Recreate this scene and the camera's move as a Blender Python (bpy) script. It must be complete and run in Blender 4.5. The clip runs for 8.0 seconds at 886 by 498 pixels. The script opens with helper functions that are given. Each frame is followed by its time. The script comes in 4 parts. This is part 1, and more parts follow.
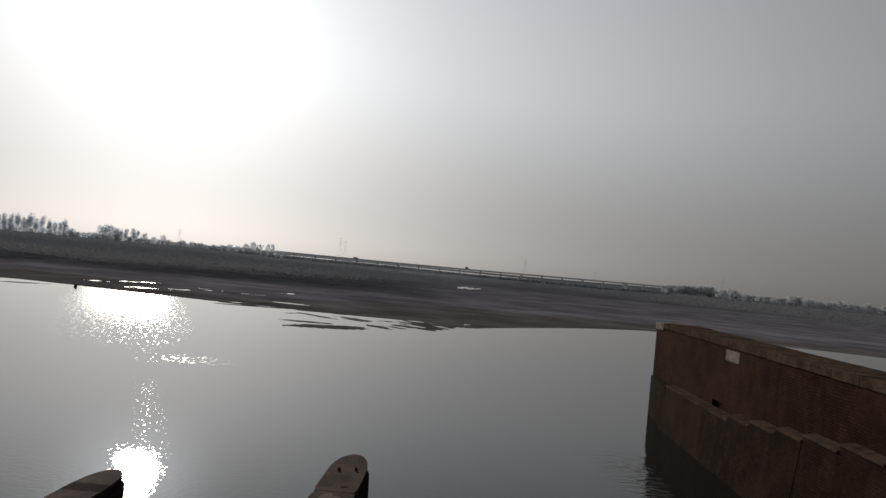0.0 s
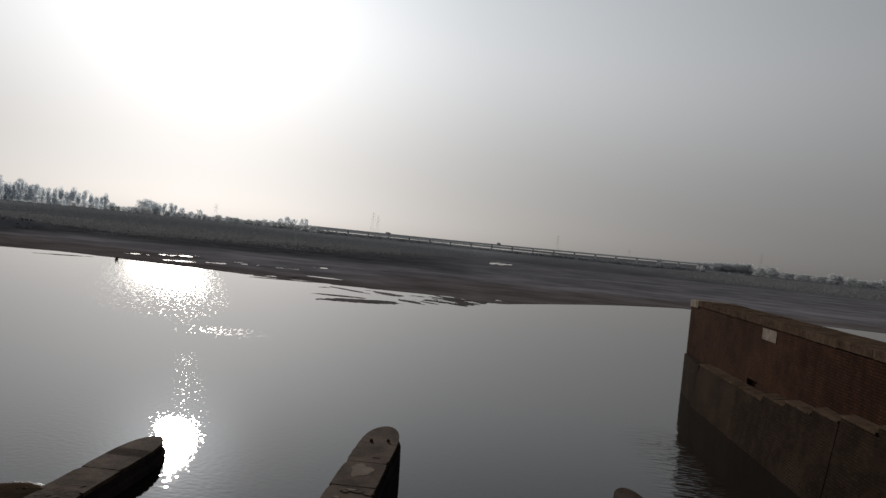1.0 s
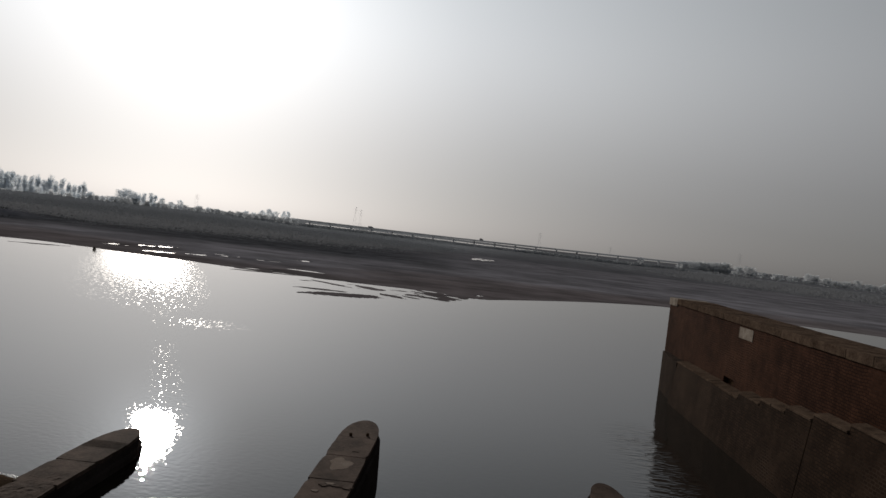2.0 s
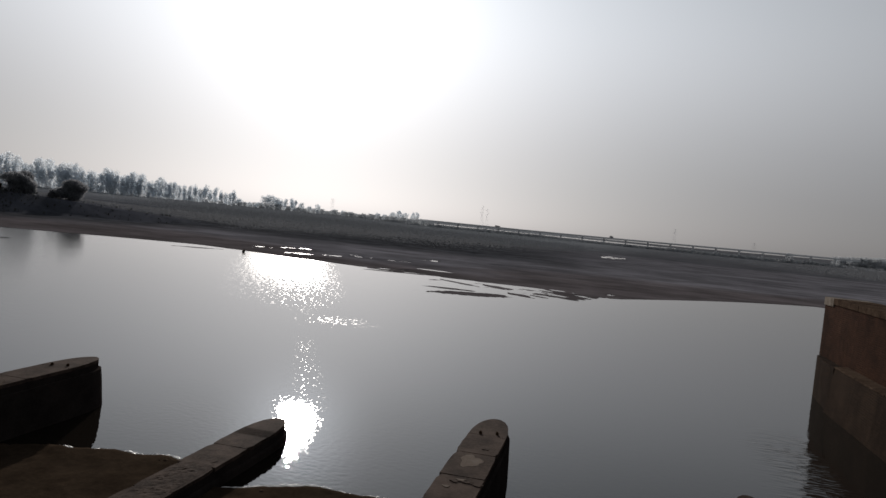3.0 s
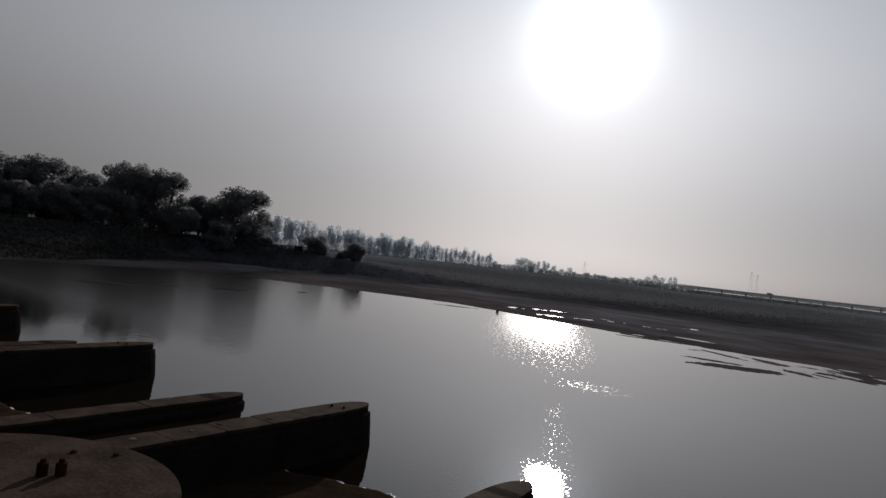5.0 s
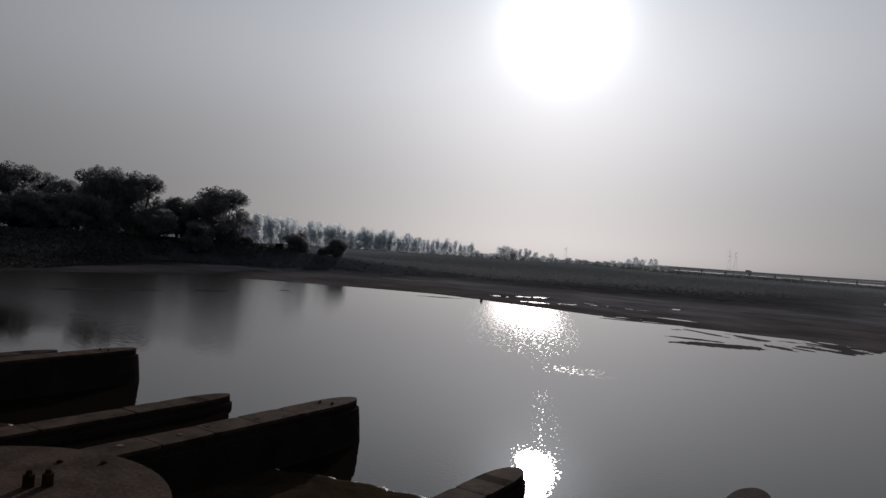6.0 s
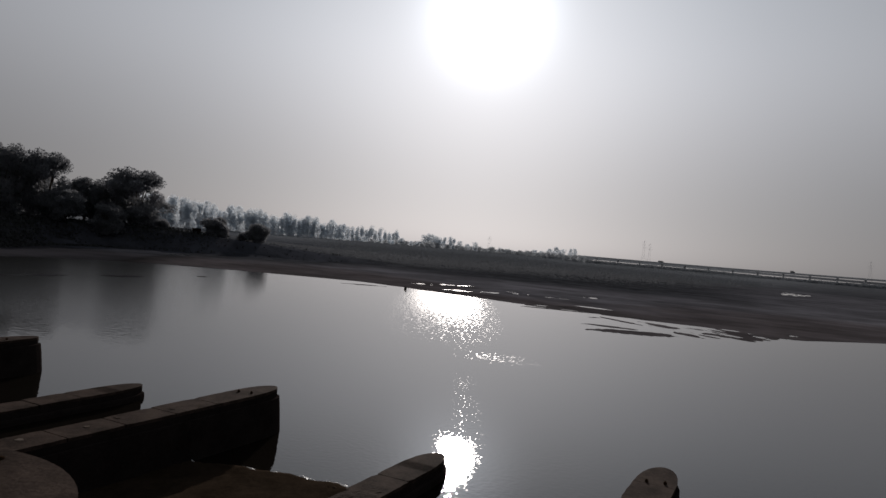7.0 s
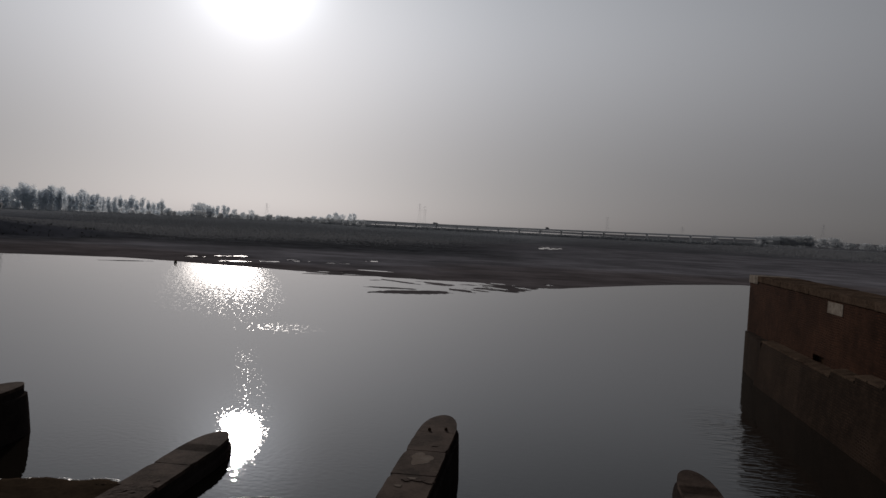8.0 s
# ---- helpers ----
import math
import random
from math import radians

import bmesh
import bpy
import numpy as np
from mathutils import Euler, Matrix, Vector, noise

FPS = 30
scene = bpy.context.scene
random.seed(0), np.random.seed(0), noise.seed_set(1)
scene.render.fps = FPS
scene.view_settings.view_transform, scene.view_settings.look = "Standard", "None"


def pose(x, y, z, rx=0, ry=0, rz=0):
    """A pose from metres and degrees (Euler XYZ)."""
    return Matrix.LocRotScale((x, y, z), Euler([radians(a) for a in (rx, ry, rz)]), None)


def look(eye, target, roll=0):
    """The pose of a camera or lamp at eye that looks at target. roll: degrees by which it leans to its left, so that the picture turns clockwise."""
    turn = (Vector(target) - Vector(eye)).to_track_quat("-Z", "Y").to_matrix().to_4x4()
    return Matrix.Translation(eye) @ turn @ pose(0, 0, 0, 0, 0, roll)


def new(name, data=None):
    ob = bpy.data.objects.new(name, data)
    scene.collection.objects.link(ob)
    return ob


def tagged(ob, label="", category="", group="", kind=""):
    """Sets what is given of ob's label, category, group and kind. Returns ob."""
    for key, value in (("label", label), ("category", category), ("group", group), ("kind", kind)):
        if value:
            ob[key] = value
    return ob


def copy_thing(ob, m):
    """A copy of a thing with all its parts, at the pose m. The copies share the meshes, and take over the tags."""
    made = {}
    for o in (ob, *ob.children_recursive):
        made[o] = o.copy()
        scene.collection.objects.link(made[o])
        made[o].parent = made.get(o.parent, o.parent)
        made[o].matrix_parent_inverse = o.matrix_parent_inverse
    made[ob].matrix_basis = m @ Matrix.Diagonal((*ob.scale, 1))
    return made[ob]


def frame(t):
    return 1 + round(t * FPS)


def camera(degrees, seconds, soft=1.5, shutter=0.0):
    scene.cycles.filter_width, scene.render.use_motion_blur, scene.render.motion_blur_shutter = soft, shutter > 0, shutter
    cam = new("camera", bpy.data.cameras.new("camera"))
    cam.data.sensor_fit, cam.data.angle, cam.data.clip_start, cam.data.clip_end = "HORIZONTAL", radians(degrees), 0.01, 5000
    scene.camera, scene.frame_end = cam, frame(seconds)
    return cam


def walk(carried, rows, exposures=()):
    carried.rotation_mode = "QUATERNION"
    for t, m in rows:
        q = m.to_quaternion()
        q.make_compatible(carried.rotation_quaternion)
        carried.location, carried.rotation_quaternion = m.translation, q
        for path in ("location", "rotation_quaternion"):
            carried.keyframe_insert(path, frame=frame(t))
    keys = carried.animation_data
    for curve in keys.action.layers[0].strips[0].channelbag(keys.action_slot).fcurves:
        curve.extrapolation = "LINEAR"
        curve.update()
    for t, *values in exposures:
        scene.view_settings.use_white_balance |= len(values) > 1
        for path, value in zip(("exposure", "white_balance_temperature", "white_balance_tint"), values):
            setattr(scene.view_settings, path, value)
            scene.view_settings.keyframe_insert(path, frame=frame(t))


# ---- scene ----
# ---------------------------------------------------------------- camera
EYE = Vector((0.0, 0.0, 10.9))


def aim(yaw, pitch, roll):
    """Camera pose at the eye: yaw to the left of the pier line, pitch up, roll as in look()."""
    y, p = radians(yaw), radians(pitch)
    way = Vector((-math.sin(y) * math.cos(p), math.cos(y) * math.cos(p), math.sin(p)))
    return look(EYE, EYE + way, roll)


PATH = [
    (0.0, -1.39, 1.58, 5.60),
    (0.1, -0.14, 1.20, 5.26),
    (0.2, 0.93, 0.79, 5.47),
    (0.3, 0.45, 0.26, 5.44),
    (0.4, 1.15, 0.07, 5.35),
    (0.5, 1.46, -0.15, 5.54),
    (0.6, 1.82, -0.16, 5.42),
    (0.7, 1.70, -0.41, 5.34),
    (0.8, 1.15, -0.65, 5.47),
    (1.0, 1.17, -0.83, 5.95),
    (1.2, 0.86, -0.96, 6.33),
    (2.3, -0.61, -1.30, 6.78),
    (2.4, -0.12, -1.92, 6.22),
    (2.5, 0.65, -2.15, 6.48),
    (2.6, 0.28, -3.30, 7.46),
    (2.7, 2.72, -3.06, 6.59),
    (2.8, 5.51, -3.98, 7.00),
    (2.9, 7.07, -3.33, 6.50),
    (3.0, 10.60, -2.39, 5.78),
    (3.1, 13.29, -2.10, 6.09),
    (3.2, 15.90, -1.95, 7.37),
    (3.3, 18.05, -1.88, 7.21),
    (3.4, 20.68, -1.63, 6.13),
    (3.5, 22.67, -0.78, 6.37),
    (3.6, 23.38, -0.26, 7.09),
    (3.7, 24.94, 0.18, 6.59),
    (3.8, 25.38, 0.38, 5.81),
    (3.9, 26.88, 1.12, 5.65),
    (4.0, 28.04, 1.11, 5.07),
    (4.1, 29.71, 0.98, 4.42),
    (4.2, 30.74, 0.74, 4.99),
    (4.3, 32.54, 0.77, 4.44),
    (4.4, 32.66, 0.11, 3.93),
    (4.5, 32.35, 0.87, 3.83),
    (4.6, 34.02, 1.12, 5.31),
    (4.7, 33.44, 0.96, 6.03),
    (5.8, 32.03, 0.15, 6.49),
    (5.9, 31.67, -0.14, 5.12),
    (6.0, 31.13, 0.08, 4.10),
    (6.1, 30.01, 0.02, 3.97),
    (6.2, 29.38, 0.19, 4.01),
    (6.3, 28.19, 0.42, 4.17),
    (6.4, 27.18, 0.52, 4.36),
    (6.5, 27.21, 0.55, 5.08),
    (6.6, 27.03, 0.28, 5.62),
    (6.7, 27.05, 0.19, 5.42),
    (6.8, 26.01, -0.14, 5.88),
    (6.9, 25.18, -0.62, 5.19),
    (7.0, 24.49, -0.46, 4.91),
    (7.1, 23.43, -0.16, 5.79),
    (7.2, 22.12, -0.28, 7.09),
    (7.3, 21.43, -0.60, 6.32),
    (7.4, 20.00, -1.03, 5.94),
    (7.5, 17.58, -1.23, 5.85),
    (7.6, 15.27, -1.21, 4.28),
    (7.7, 12.92, -0.95, 4.07),
    (7.8, 10.01, -1.02, 3.46),
    (7.9, 7.62, -1.67, 3.03),
    (8.0, 5.30, -2.15, 2.96),
]
EXPOSURE = [(0.0, 0.54, 6600, 11), (2.5, 0.54, 6550, 11), (3.0, 0.61, 6420, 12), (3.5, 0.29, 6480, 13), (3.75, 0.27, 6500, 13), (4.0, 0.12, 6460, 13),
            (4.5, 0.06, 6440, 14), (7.0, 0.05, 6400, 14), (8.0, -0.08, 6480, 14)]
cam = camera(68.13, 8.0, soft=1.5)
walk(cam, [(t, aim(*a)) for t, *a in PATH], EXPOSURE)

# ---------------------------------------------------------------- light
SUN_AZ, SUN_EL = 22.05, 19.55
SUN_DIR = Vector((-math.sin(radians(SUN_AZ)) * math.cos(radians(SUN_EL)),
                  math.cos(radians(SUN_AZ)) * math.cos(radians(SUN_EL)),
                  math.sin(radians(SUN_EL))))


def build_world():
    world = bpy.data.worlds.new("hazy_sky")
    scene.world = world
    world.use_nodes = True
    nt = world.node_tree
    nt.nodes.clear()
    n, l = nt.nodes.new, nt.links.new
    sky = n("ShaderNodeTexSky")
    sky.sky_type = "NISHITA"
    sky.sun_disc = False
    sky.sun_elevation = radians(SUN_EL)
    sky.sun_rotation = radians(-SUN_AZ)
    sky.altitude = 200
    sky.air_density, sky.dust_density, sky.ozone_density = 1.0, 1.5, 1.0
    hsv = n("ShaderNodeHueSaturation")
    hsv.inputs["Saturation"].default_value = 0.18
    hsv.inputs["Value"].default_value = 0.21
    l(sky.outputs[0], hsv.inputs["Color"])
    bg = n("ShaderNodeBackground")
    bg.inputs["Strength"].default_value = 0.05
    l(hsv.outputs[0], bg.inputs["Color"])
    # glow of the sun in the dusty haze
    tc = n("ShaderNodeTexCoord")
    dot = n("ShaderNodeVectorMath")
    dot.operation = "DOT_PRODUCT"
    dot.inputs[1].default_value = SUN_DIR
    l(tc.outputs["Generated"], dot.inputs[0])
    clampd = n("ShaderNodeMath")
    clampd.operation = "MAXIMUM"
    clampd.inputs[1].default_value = 0.0
    l(dot.outputs["Value"], clampd.inputs[0])
    last = None
    for power, gain in ((3.0, 0.30), (16.0, 0.12), (400.0, 1.0)):
        pw = n("ShaderNodeMath")
        pw.operation = "POWER"
        pw.inputs[1].default_value = power
        l(clampd.outputs[0], pw.inputs[0])
        mul = n("ShaderNodeMath")
        mul.operation = "MULTIPLY_ADD"
        mul.inputs[1].default_value = gain
        l(pw.outputs[0], mul.inputs[0])
        if last is None:
            mul.inputs[2].default_value = 0.116
        else:
            l(last.outputs[0], mul.inputs[2])
        last = mul
    glow = n("ShaderNodeBackground")
    up = n("ShaderNodeSeparateXYZ")
    l(tc.outputs["Generated"], up.inputs[0])
    # dusty and warm low down, bluer overhead
    high, tint = n("ShaderNodeMapRange"), n("ShaderNodeMix")
    high.inputs["From Min"].default_value, high.inputs["From Max"].default_value = 0.02, 0.38
    l(up.outputs["Z"], high.inputs["Value"])
    tint.data_type = "RGBA"
    tint.inputs[6].default_value, tint.inputs[7].default_value = (1.0, 0.985, 0.98, 1), (0.91, 0.985, 1.045, 1)
    l(high.outputs[0], tint.inputs["Factor"])
    l(tint.outputs[2], glow.inputs["Color"])
    thick = n("ShaderNodeMapRange")
    thick.interpolation_type = "SMOOTHSTEP"
    thick.inputs["From Min"].default_value, thick.inputs["From Max"].default_value = -0.02, 0.30
    thick.inputs["To Min"].default_value, thick.inputs["To Max"].default_value = 0.345, 1.0
    l(up.outputs["Z"], thick.inputs["Value"])
    dim = n("ShaderNodeMath")
    dim.operation = "MULTIPLY"
    l(last.outputs[0], dim.inputs[0])
    # the dust thins out overhead
    clear, both = n("ShaderNodeMapRange"), n("ShaderNodeMath")
    clear.interpolation_type = "SMOOTHSTEP"
    clear.inputs["From Min"].default_value, clear.inputs["From Max"].default_value = 0.22, 0.85
    clear.inputs["To Min"].default_value, clear.inputs["To Max"].default_value = 1.0, 0.5
    l(up.outputs["Z"], clear.inputs["Value"])
    both.operation = "MULTIPLY"
    l(thick.outputs[0], both.inputs[0])
    l(clear.outputs[0], both.inputs[1])
    l(both.outputs[0], dim.inputs[1])
    l(dim.outputs[0], glow.inputs["Strength"])
    add = n("ShaderNodeAddShader")
    out = n("ShaderNodeOutputWorld")
    l(bg.outputs[0], add.inputs[0])
    l(glow.outputs[0], add.inputs[1])
    l(add.outputs[0], out.inputs["Surface"])


build_world()
sun_data = bpy.data.lights.new("sun", "SUN")
sun_data.energy, sun_data.angle, sun_data.color = 2.0, radians(0.6), (1.0, 0.93, 0.84)
sun = new("sun", sun_data)
sun.matrix_world = look(SUN_DIR * 100, (0, 0, 0))


# ---------------------------------------------------------------- materials
def material(name, base, second, scale=1.0, rough=0.9, bump=0.15, fine=14.0, spec=0.0, stretch=(1, 1, 1)):
    """Two tones mixed by a broad and a fine noise, with fine relief. Scale is in 1/m."""
    m = bpy.data.materials.new(name)
    m.use_nodes = True
    nt = m.node_tree
    n, l = nt.nodes.new, nt.links.new
    p = nt.nodes["Principled BSDF"]
    geo = n("ShaderNodeNewGeometry")
    mp = n("ShaderNodeMapping")
    mp.inputs["Scale"].default_value = stretch
    l(geo.outputs["Position"], mp.inputs[0])
    broad, small = n("ShaderNodeTexNoise"), n("ShaderNodeTexNoise")
    for tex, sc in ((broad, scale), (small, scale * fine)):
        tex.inputs["Scale"].default_value = sc
        tex.inputs["Detail"].default_value = 6
        tex.inputs["Roughness"].default_value = 0.65
        l(mp.outputs[0], tex.inputs["Vector"])
    add = n("ShaderNodeMath")
    add.operation = "MULTIPLY_ADD"
    add.inputs[1].default_value = 0.45
    l(small.outputs[0], add.inputs[0])
    l(broad.outputs[0], add.inputs[2])
    ramp = n("ShaderNodeValToRGB")
    ramp.color_ramp.elements[0].position, ramp.color_ramp.elements[1].position = 0.5, 0.95
    ramp.color_ramp.elements[0].color = (*base, 1)
    ramp.color_ramp.elements[1].color = (*second, 1)
    l(add.outputs[0], ramp.inputs[0])
    l(ramp.outputs[0], p.inputs["Base Color"])
    p.inputs["Roughness"].default_value = rough
    p.inputs["Specular IOR Level"].default_value = spec
    if bump:
        b = n("ShaderNodeBump")
        b.inputs["Strength"].default_value = bump
        b.inputs["Distance"].default_value = 0.05
        l(small.outputs[0], b.inputs["Height"])
        l(b.outputs[0], p.inputs["Normal"])
    return m


def leaf_material(name, base, second, through_colour, share):
    """Matt leaves that let part of the sun through."""
    m = material(name, base, second, 0.35, 0.8, 0.0, 6.0, 0.15)
    nt = m.node_tree
    n, l = nt.nodes.new, nt.links.new
    tr = n("ShaderNodeBsdfTranslucent")
    tr.inputs["Color"].default_value = (*through_colour, 1)
    mix = n("ShaderNodeMixShader")
    mix.inputs[0].default_value = share
    out = nt.nodes["Material Output"]
    l(nt.nodes["Principled BSDF"].outputs[0], mix.inputs[1])
    l(tr.outputs[0], mix.inputs[2])
    l(mix.outputs[0], out.inputs["Surface"])
    return m


# abutment wall: foot of its face at the water, and its slant in plan
WALL_X, WALL_SKEW = 16.27, 0.06


def water_material():
    m = bpy.data.materials.new("river_water")
    m.use_nodes = True
    nt = m.node_tree
    n, l = nt.nodes.new, nt.links.new
    p = nt.nodes["Principled BSDF"]
    p.inputs["Base Color"].default_value = (0.0085, 0.0070, 0.0056, 1)
    p.inputs["IOR"].default_value = 1.38
    p.inputs["Roughness"].default_value = 0.012
    geo = n("ShaderNodeNewGeometry")
    sep = n("ShaderNodeSeparateXYZ")
    l(geo.outputs["Position"], sep.inputs[0])
    # breeze: stronger ripples on the open reach below the far shore
    lean = n("ShaderNodeMath")
    lean.operation = "MULTIPLY_ADD"
    lean.inputs[1].default_value = -0.35
    l(sep.outputs["X"], lean.inputs[0])
    l(sep.outputs["Y"], lean.inputs[2])
    far = n("ShaderNodeMapRange")
    far.interpolation_type = "SMOOTHSTEP"
    far.inputs["From Min"].default_value, far.inputs["From Max"].default_value = 64.0, 158.0
    far.inputs["To Min"].default_value, far.inputs["To Max"].default_value = 0.0, 1.12
    l(lean.outputs[0], far.inputs["Value"])
    lane = n("ShaderNodeMath")
    lane.operation = "MULTIPLY_ADD"
    lane.inputs[1].default_value = 0.45
    l(sep.outputs["Y"], lane.inputs[0])
    l(sep.outputs["X"], lane.inputs[2])
    side = n("ShaderNodeMath")
    side.operation = "ABSOLUTE"
    l(lane.outputs[0], side.inputs[0])
    within = n("ShaderNodeMapRange")
    within.interpolation_type = "SMOOTHSTEP"
    within.inputs["From Min"].default_value, within.inputs["From Max"].default_value = 2.0, 13.0
    within.inputs["To Min"].default_value, within.inputs["To Max"].default_value = 1.0, 0.0
    l(side.outputs[0], within.inputs["Value"])
    breeze = n("ShaderNodeMath")
    breeze.operation = "MULTIPLY"
    l(far.outputs[0], breeze.inputs[0])
    l(within.outputs[0], breeze.inputs[1])
    # a few wavelets all along the lane
    trail = n("ShaderNodeMapRange")
    trail.interpolation_type = "SMOOTHSTEP"
    trail.inputs["From Min"].default_value, trail.inputs["From Max"].default_value = 0.2, 2.4
    trail.inputs["To Min"].default_value, trail.inputs["To Max"].default_value = 0.055, 0.0
    off, near_side = n("ShaderNodeMath"), n("ShaderNodeMath")
    off.operation, near_side.operation = "SUBTRACT", "ABSOLUTE"
    off.inputs[1].default_value = 2.6
    l(lane.outputs[0], off.inputs[0])
    l(off.outputs[0], near_side.inputs[0])
    l(near_side.outputs[0], trail.inputs["Value"])
    lee = n("ShaderNodeMapRange")
    lee.inputs["From Min"].default_value, lee.inputs["From Max"].default_value = 27.0, 34.0
    l(sep.outputs["Y"], lee.inputs["Value"])
    sheltered = n("ShaderNodeMath")
    sheltered.operation = "MULTIPLY"
    l(trail.outputs[0], sheltered.inputs[0])
    l(lee.outputs[0], sheltered.inputs[1])
    # a cat's-paw of wind across the lane
    paw = None
    for source, centre, reach, low in ((lean, 69.0, (0.5, 5.0), 0.27), (lane, 7.0, (1.5, 6.0), 1.0)):
        gap, size, fade = n("ShaderNodeMath"), n("ShaderNodeMath"), n("ShaderNodeMapRange")
        gap.operation, size.operation = "SUBTRACT", "ABSOLUTE"
        gap.inputs[1].default_value = centre
        l(source.outputs[0], gap.inputs[0])
        l(gap.outputs[0], size.inputs[0])
        fade.interpolation_type = "SMOOTHSTEP"
        fade.inputs["From Min"].default_value, fade.inputs["From Max"].default_value = reach
        fade.inputs["To Min"].default_value, fade.inputs["To Max"].default_value = low, 0.0
        l(size.outputs[0], fade.inputs["Value"])
        if paw is None:
            paw = fade
        else:
            both = n("ShaderNodeMath")
            both.operation = "MULTIPLY"
            l(paw.outputs[0], both.inputs[0])
            l(fade.outputs[0], both.inputs[1])
            paw = both
    # rough patch added off the pier noses, shaped to the sun's broad glint
    glint_patch = None
    for source, centre, reach, low in ((sep, 31.2, (1.2, 4.8), 1.25), (lane, 1.6, (0.2, 1.7), 1.0)):
        gap, size, fade = n("ShaderNodeMath"), n("ShaderNodeMath"), n("ShaderNodeMapRange")
        gap.operation, size.operation = "SUBTRACT", "ABSOLUTE"
        gap.inputs[1].default_value = centre
        l(source.outputs["Y" if source is sep else 0], gap.inputs[0])
        l(gap.outputs[0], size.inputs[0])
        if source is lane:
            # it narrows towards the piers
            taper, wide = n("ShaderNodeMapRange"), n("ShaderNodeMath")
            taper.inputs["From Min"].default_value, taper.inputs["From Max"].default_value = 25.5, 31.0
            taper.inputs["To Min"].default_value, taper.inputs["To Max"].default_value = 3.2, 1.0
            l(sep.outputs["Y"], taper.inputs["Value"])
            wide.operation = "MULTIPLY"
            l(size.outputs[0], wide.inputs[0])
            l(taper.outputs[0], wide.inputs[1])
            size = wide
        fade.interpolation_type = "SMOOTHSTEP"
        fade.inputs["From Min"].default_value, fade.inputs["From Max"].default_value = reach
        fade.inputs["To Min"].default_value, fade.inputs["To Max"].default_value = low, 0.0
        l(size.outputs[0], fade.inputs["Value"])
        if glint_patch is None:
            glint_patch = fade
        else:
            both = n("ShaderNodeMath")
            both.operation = "MULTIPLY"
            l(glint_patch.outputs[0], both.inputs[0])
            l(fade.outputs[0], both.inputs[1])
            glint_patch = both
    calmer, most, stir = n("ShaderNodeMath"), n("ShaderNodeMath"), n("ShaderNodeMath")
    calmer.operation = most.operation = stir.operation = "MAXIMUM"
    l(sheltered.outputs[0], calmer.inputs[0])
    l(glint_patch.outputs[0], calmer.inputs[1])
    l(breeze.outputs[0], most.inputs[0])
    l(calmer.outputs[0], most.inputs[1])
    l(most.outputs[0], stir.inputs[0])
    l(paw.outputs[0], stir.inputs[1])
    patch = n("ShaderNodeTexNoise")
    patch.inputs["Scale"].default_value = 0.07
    patch.inputs["Detail"].default_value = 3
    l(geo.outputs["Position"], patch.inputs["Vector"])
    # single wavelets catch the breeze where it is weak, all of them where it is strong
    gust_map, gust = n("ShaderNodeMapping"), n("ShaderNodeTexNoise")
    gust_map.inputs["Scale"].default_value = (5.6, 0.95, 1.0)
    l(geo.outputs["Position"], gust_map.inputs[0])
    gust.inputs["Scale"].default_value, gust.inputs["Detail"].default_value = 1.0, 1.0
    l(gust_map.outputs[0], gust.inputs["Vector"])
    # shorter wavelets on the sheltered water between the piers
    calm_map, calm = n("ShaderNodeMapping"), n("ShaderNodeTexNoise")
    calm_map.inputs["Scale"].default_value = (7.2, 2.9, 1.0)
    l(geo.outputs["Position"], calm_map.inputs[0])
    calm.inputs["Scale"].default_value, calm.inputs["Detail"].default_value = 1.0, 1.0
    l(calm_map.outputs[0], calm.inputs["Vector"])
    open_water, wavelet = n("ShaderNodeMapRange"), n("ShaderNodeMix")
    open_water.inputs["From Min"].default_value, open_water.inputs["From Max"].default_value = 50.0, 62.0
    l(sep.outputs["Y"], open_water.inputs["Value"])
    l(open_water.outputs[0], wavelet.inputs["Factor"])
    l(calm.outputs[0], wavelet.inputs[2])
    l(gust.outputs[0], wavelet.inputs[3])
    level = n("ShaderNodeMath")
    level.operation = "MULTIPLY_ADD"
    level.inputs[1].default_value = 1.0
    l(stir.outputs[0], level.inputs[0])
    spread = n("ShaderNodeMapRange")
    spread.inputs["From Min"].default_value, spread.inputs["From Max"].default_value = 0.30, 0.70
    l(wavelet.outputs[0], spread.inputs["Value"])
    l(spread.outputs[0], level.inputs[2])
    amount = n("ShaderNodeMapRange")
    amount.inputs["From Min"].default_value, amount.inputs["From Max"].default_value = 1.02, 1.08
    amount.inputs["To Min"].default_value, amount.inputs["To Max"].default_value = 0.0, 1.0
    l(level.outputs[0], amount.inputs["Value"])
    mp = n("ShaderNodeMapping")
    mp.inputs["Scale"].default_value = (1.0, 1.3, 1.0)
    mp.inputs["Rotation"].default_value = (0, 0, radians(18))
    l(geo.outputs["Position"], mp.inputs[0])
    rip, small = n("ShaderNodeTexNoise"), n("ShaderNodeTexNoise")
    rip.inputs["Scale"].default_value, rip.inputs["Detail"].default_value = 1.7, 0.5
    small.inputs["Scale"].default_value, small.inputs["Detail"].default_value = 3.0, 1.5
    l(mp.outputs[0], rip.inputs["Vector"])
    l(mp.outputs[0], small.inputs["Vector"])
    b1, b2 = n("ShaderNodeBump"), n("ShaderNodeBump")
    b1.inputs["Distance"].default_value = 0.26
    chop, gloss = n("ShaderNodeMath"), n("ShaderNodeMapRange")
    chop.operation = "MULTIPLY"
    chop.inputs[1].default_value = 0.06
    l(amount.outputs[0], chop.inputs[0])
    l(chop.outputs[0], b1.inputs["Strength"])
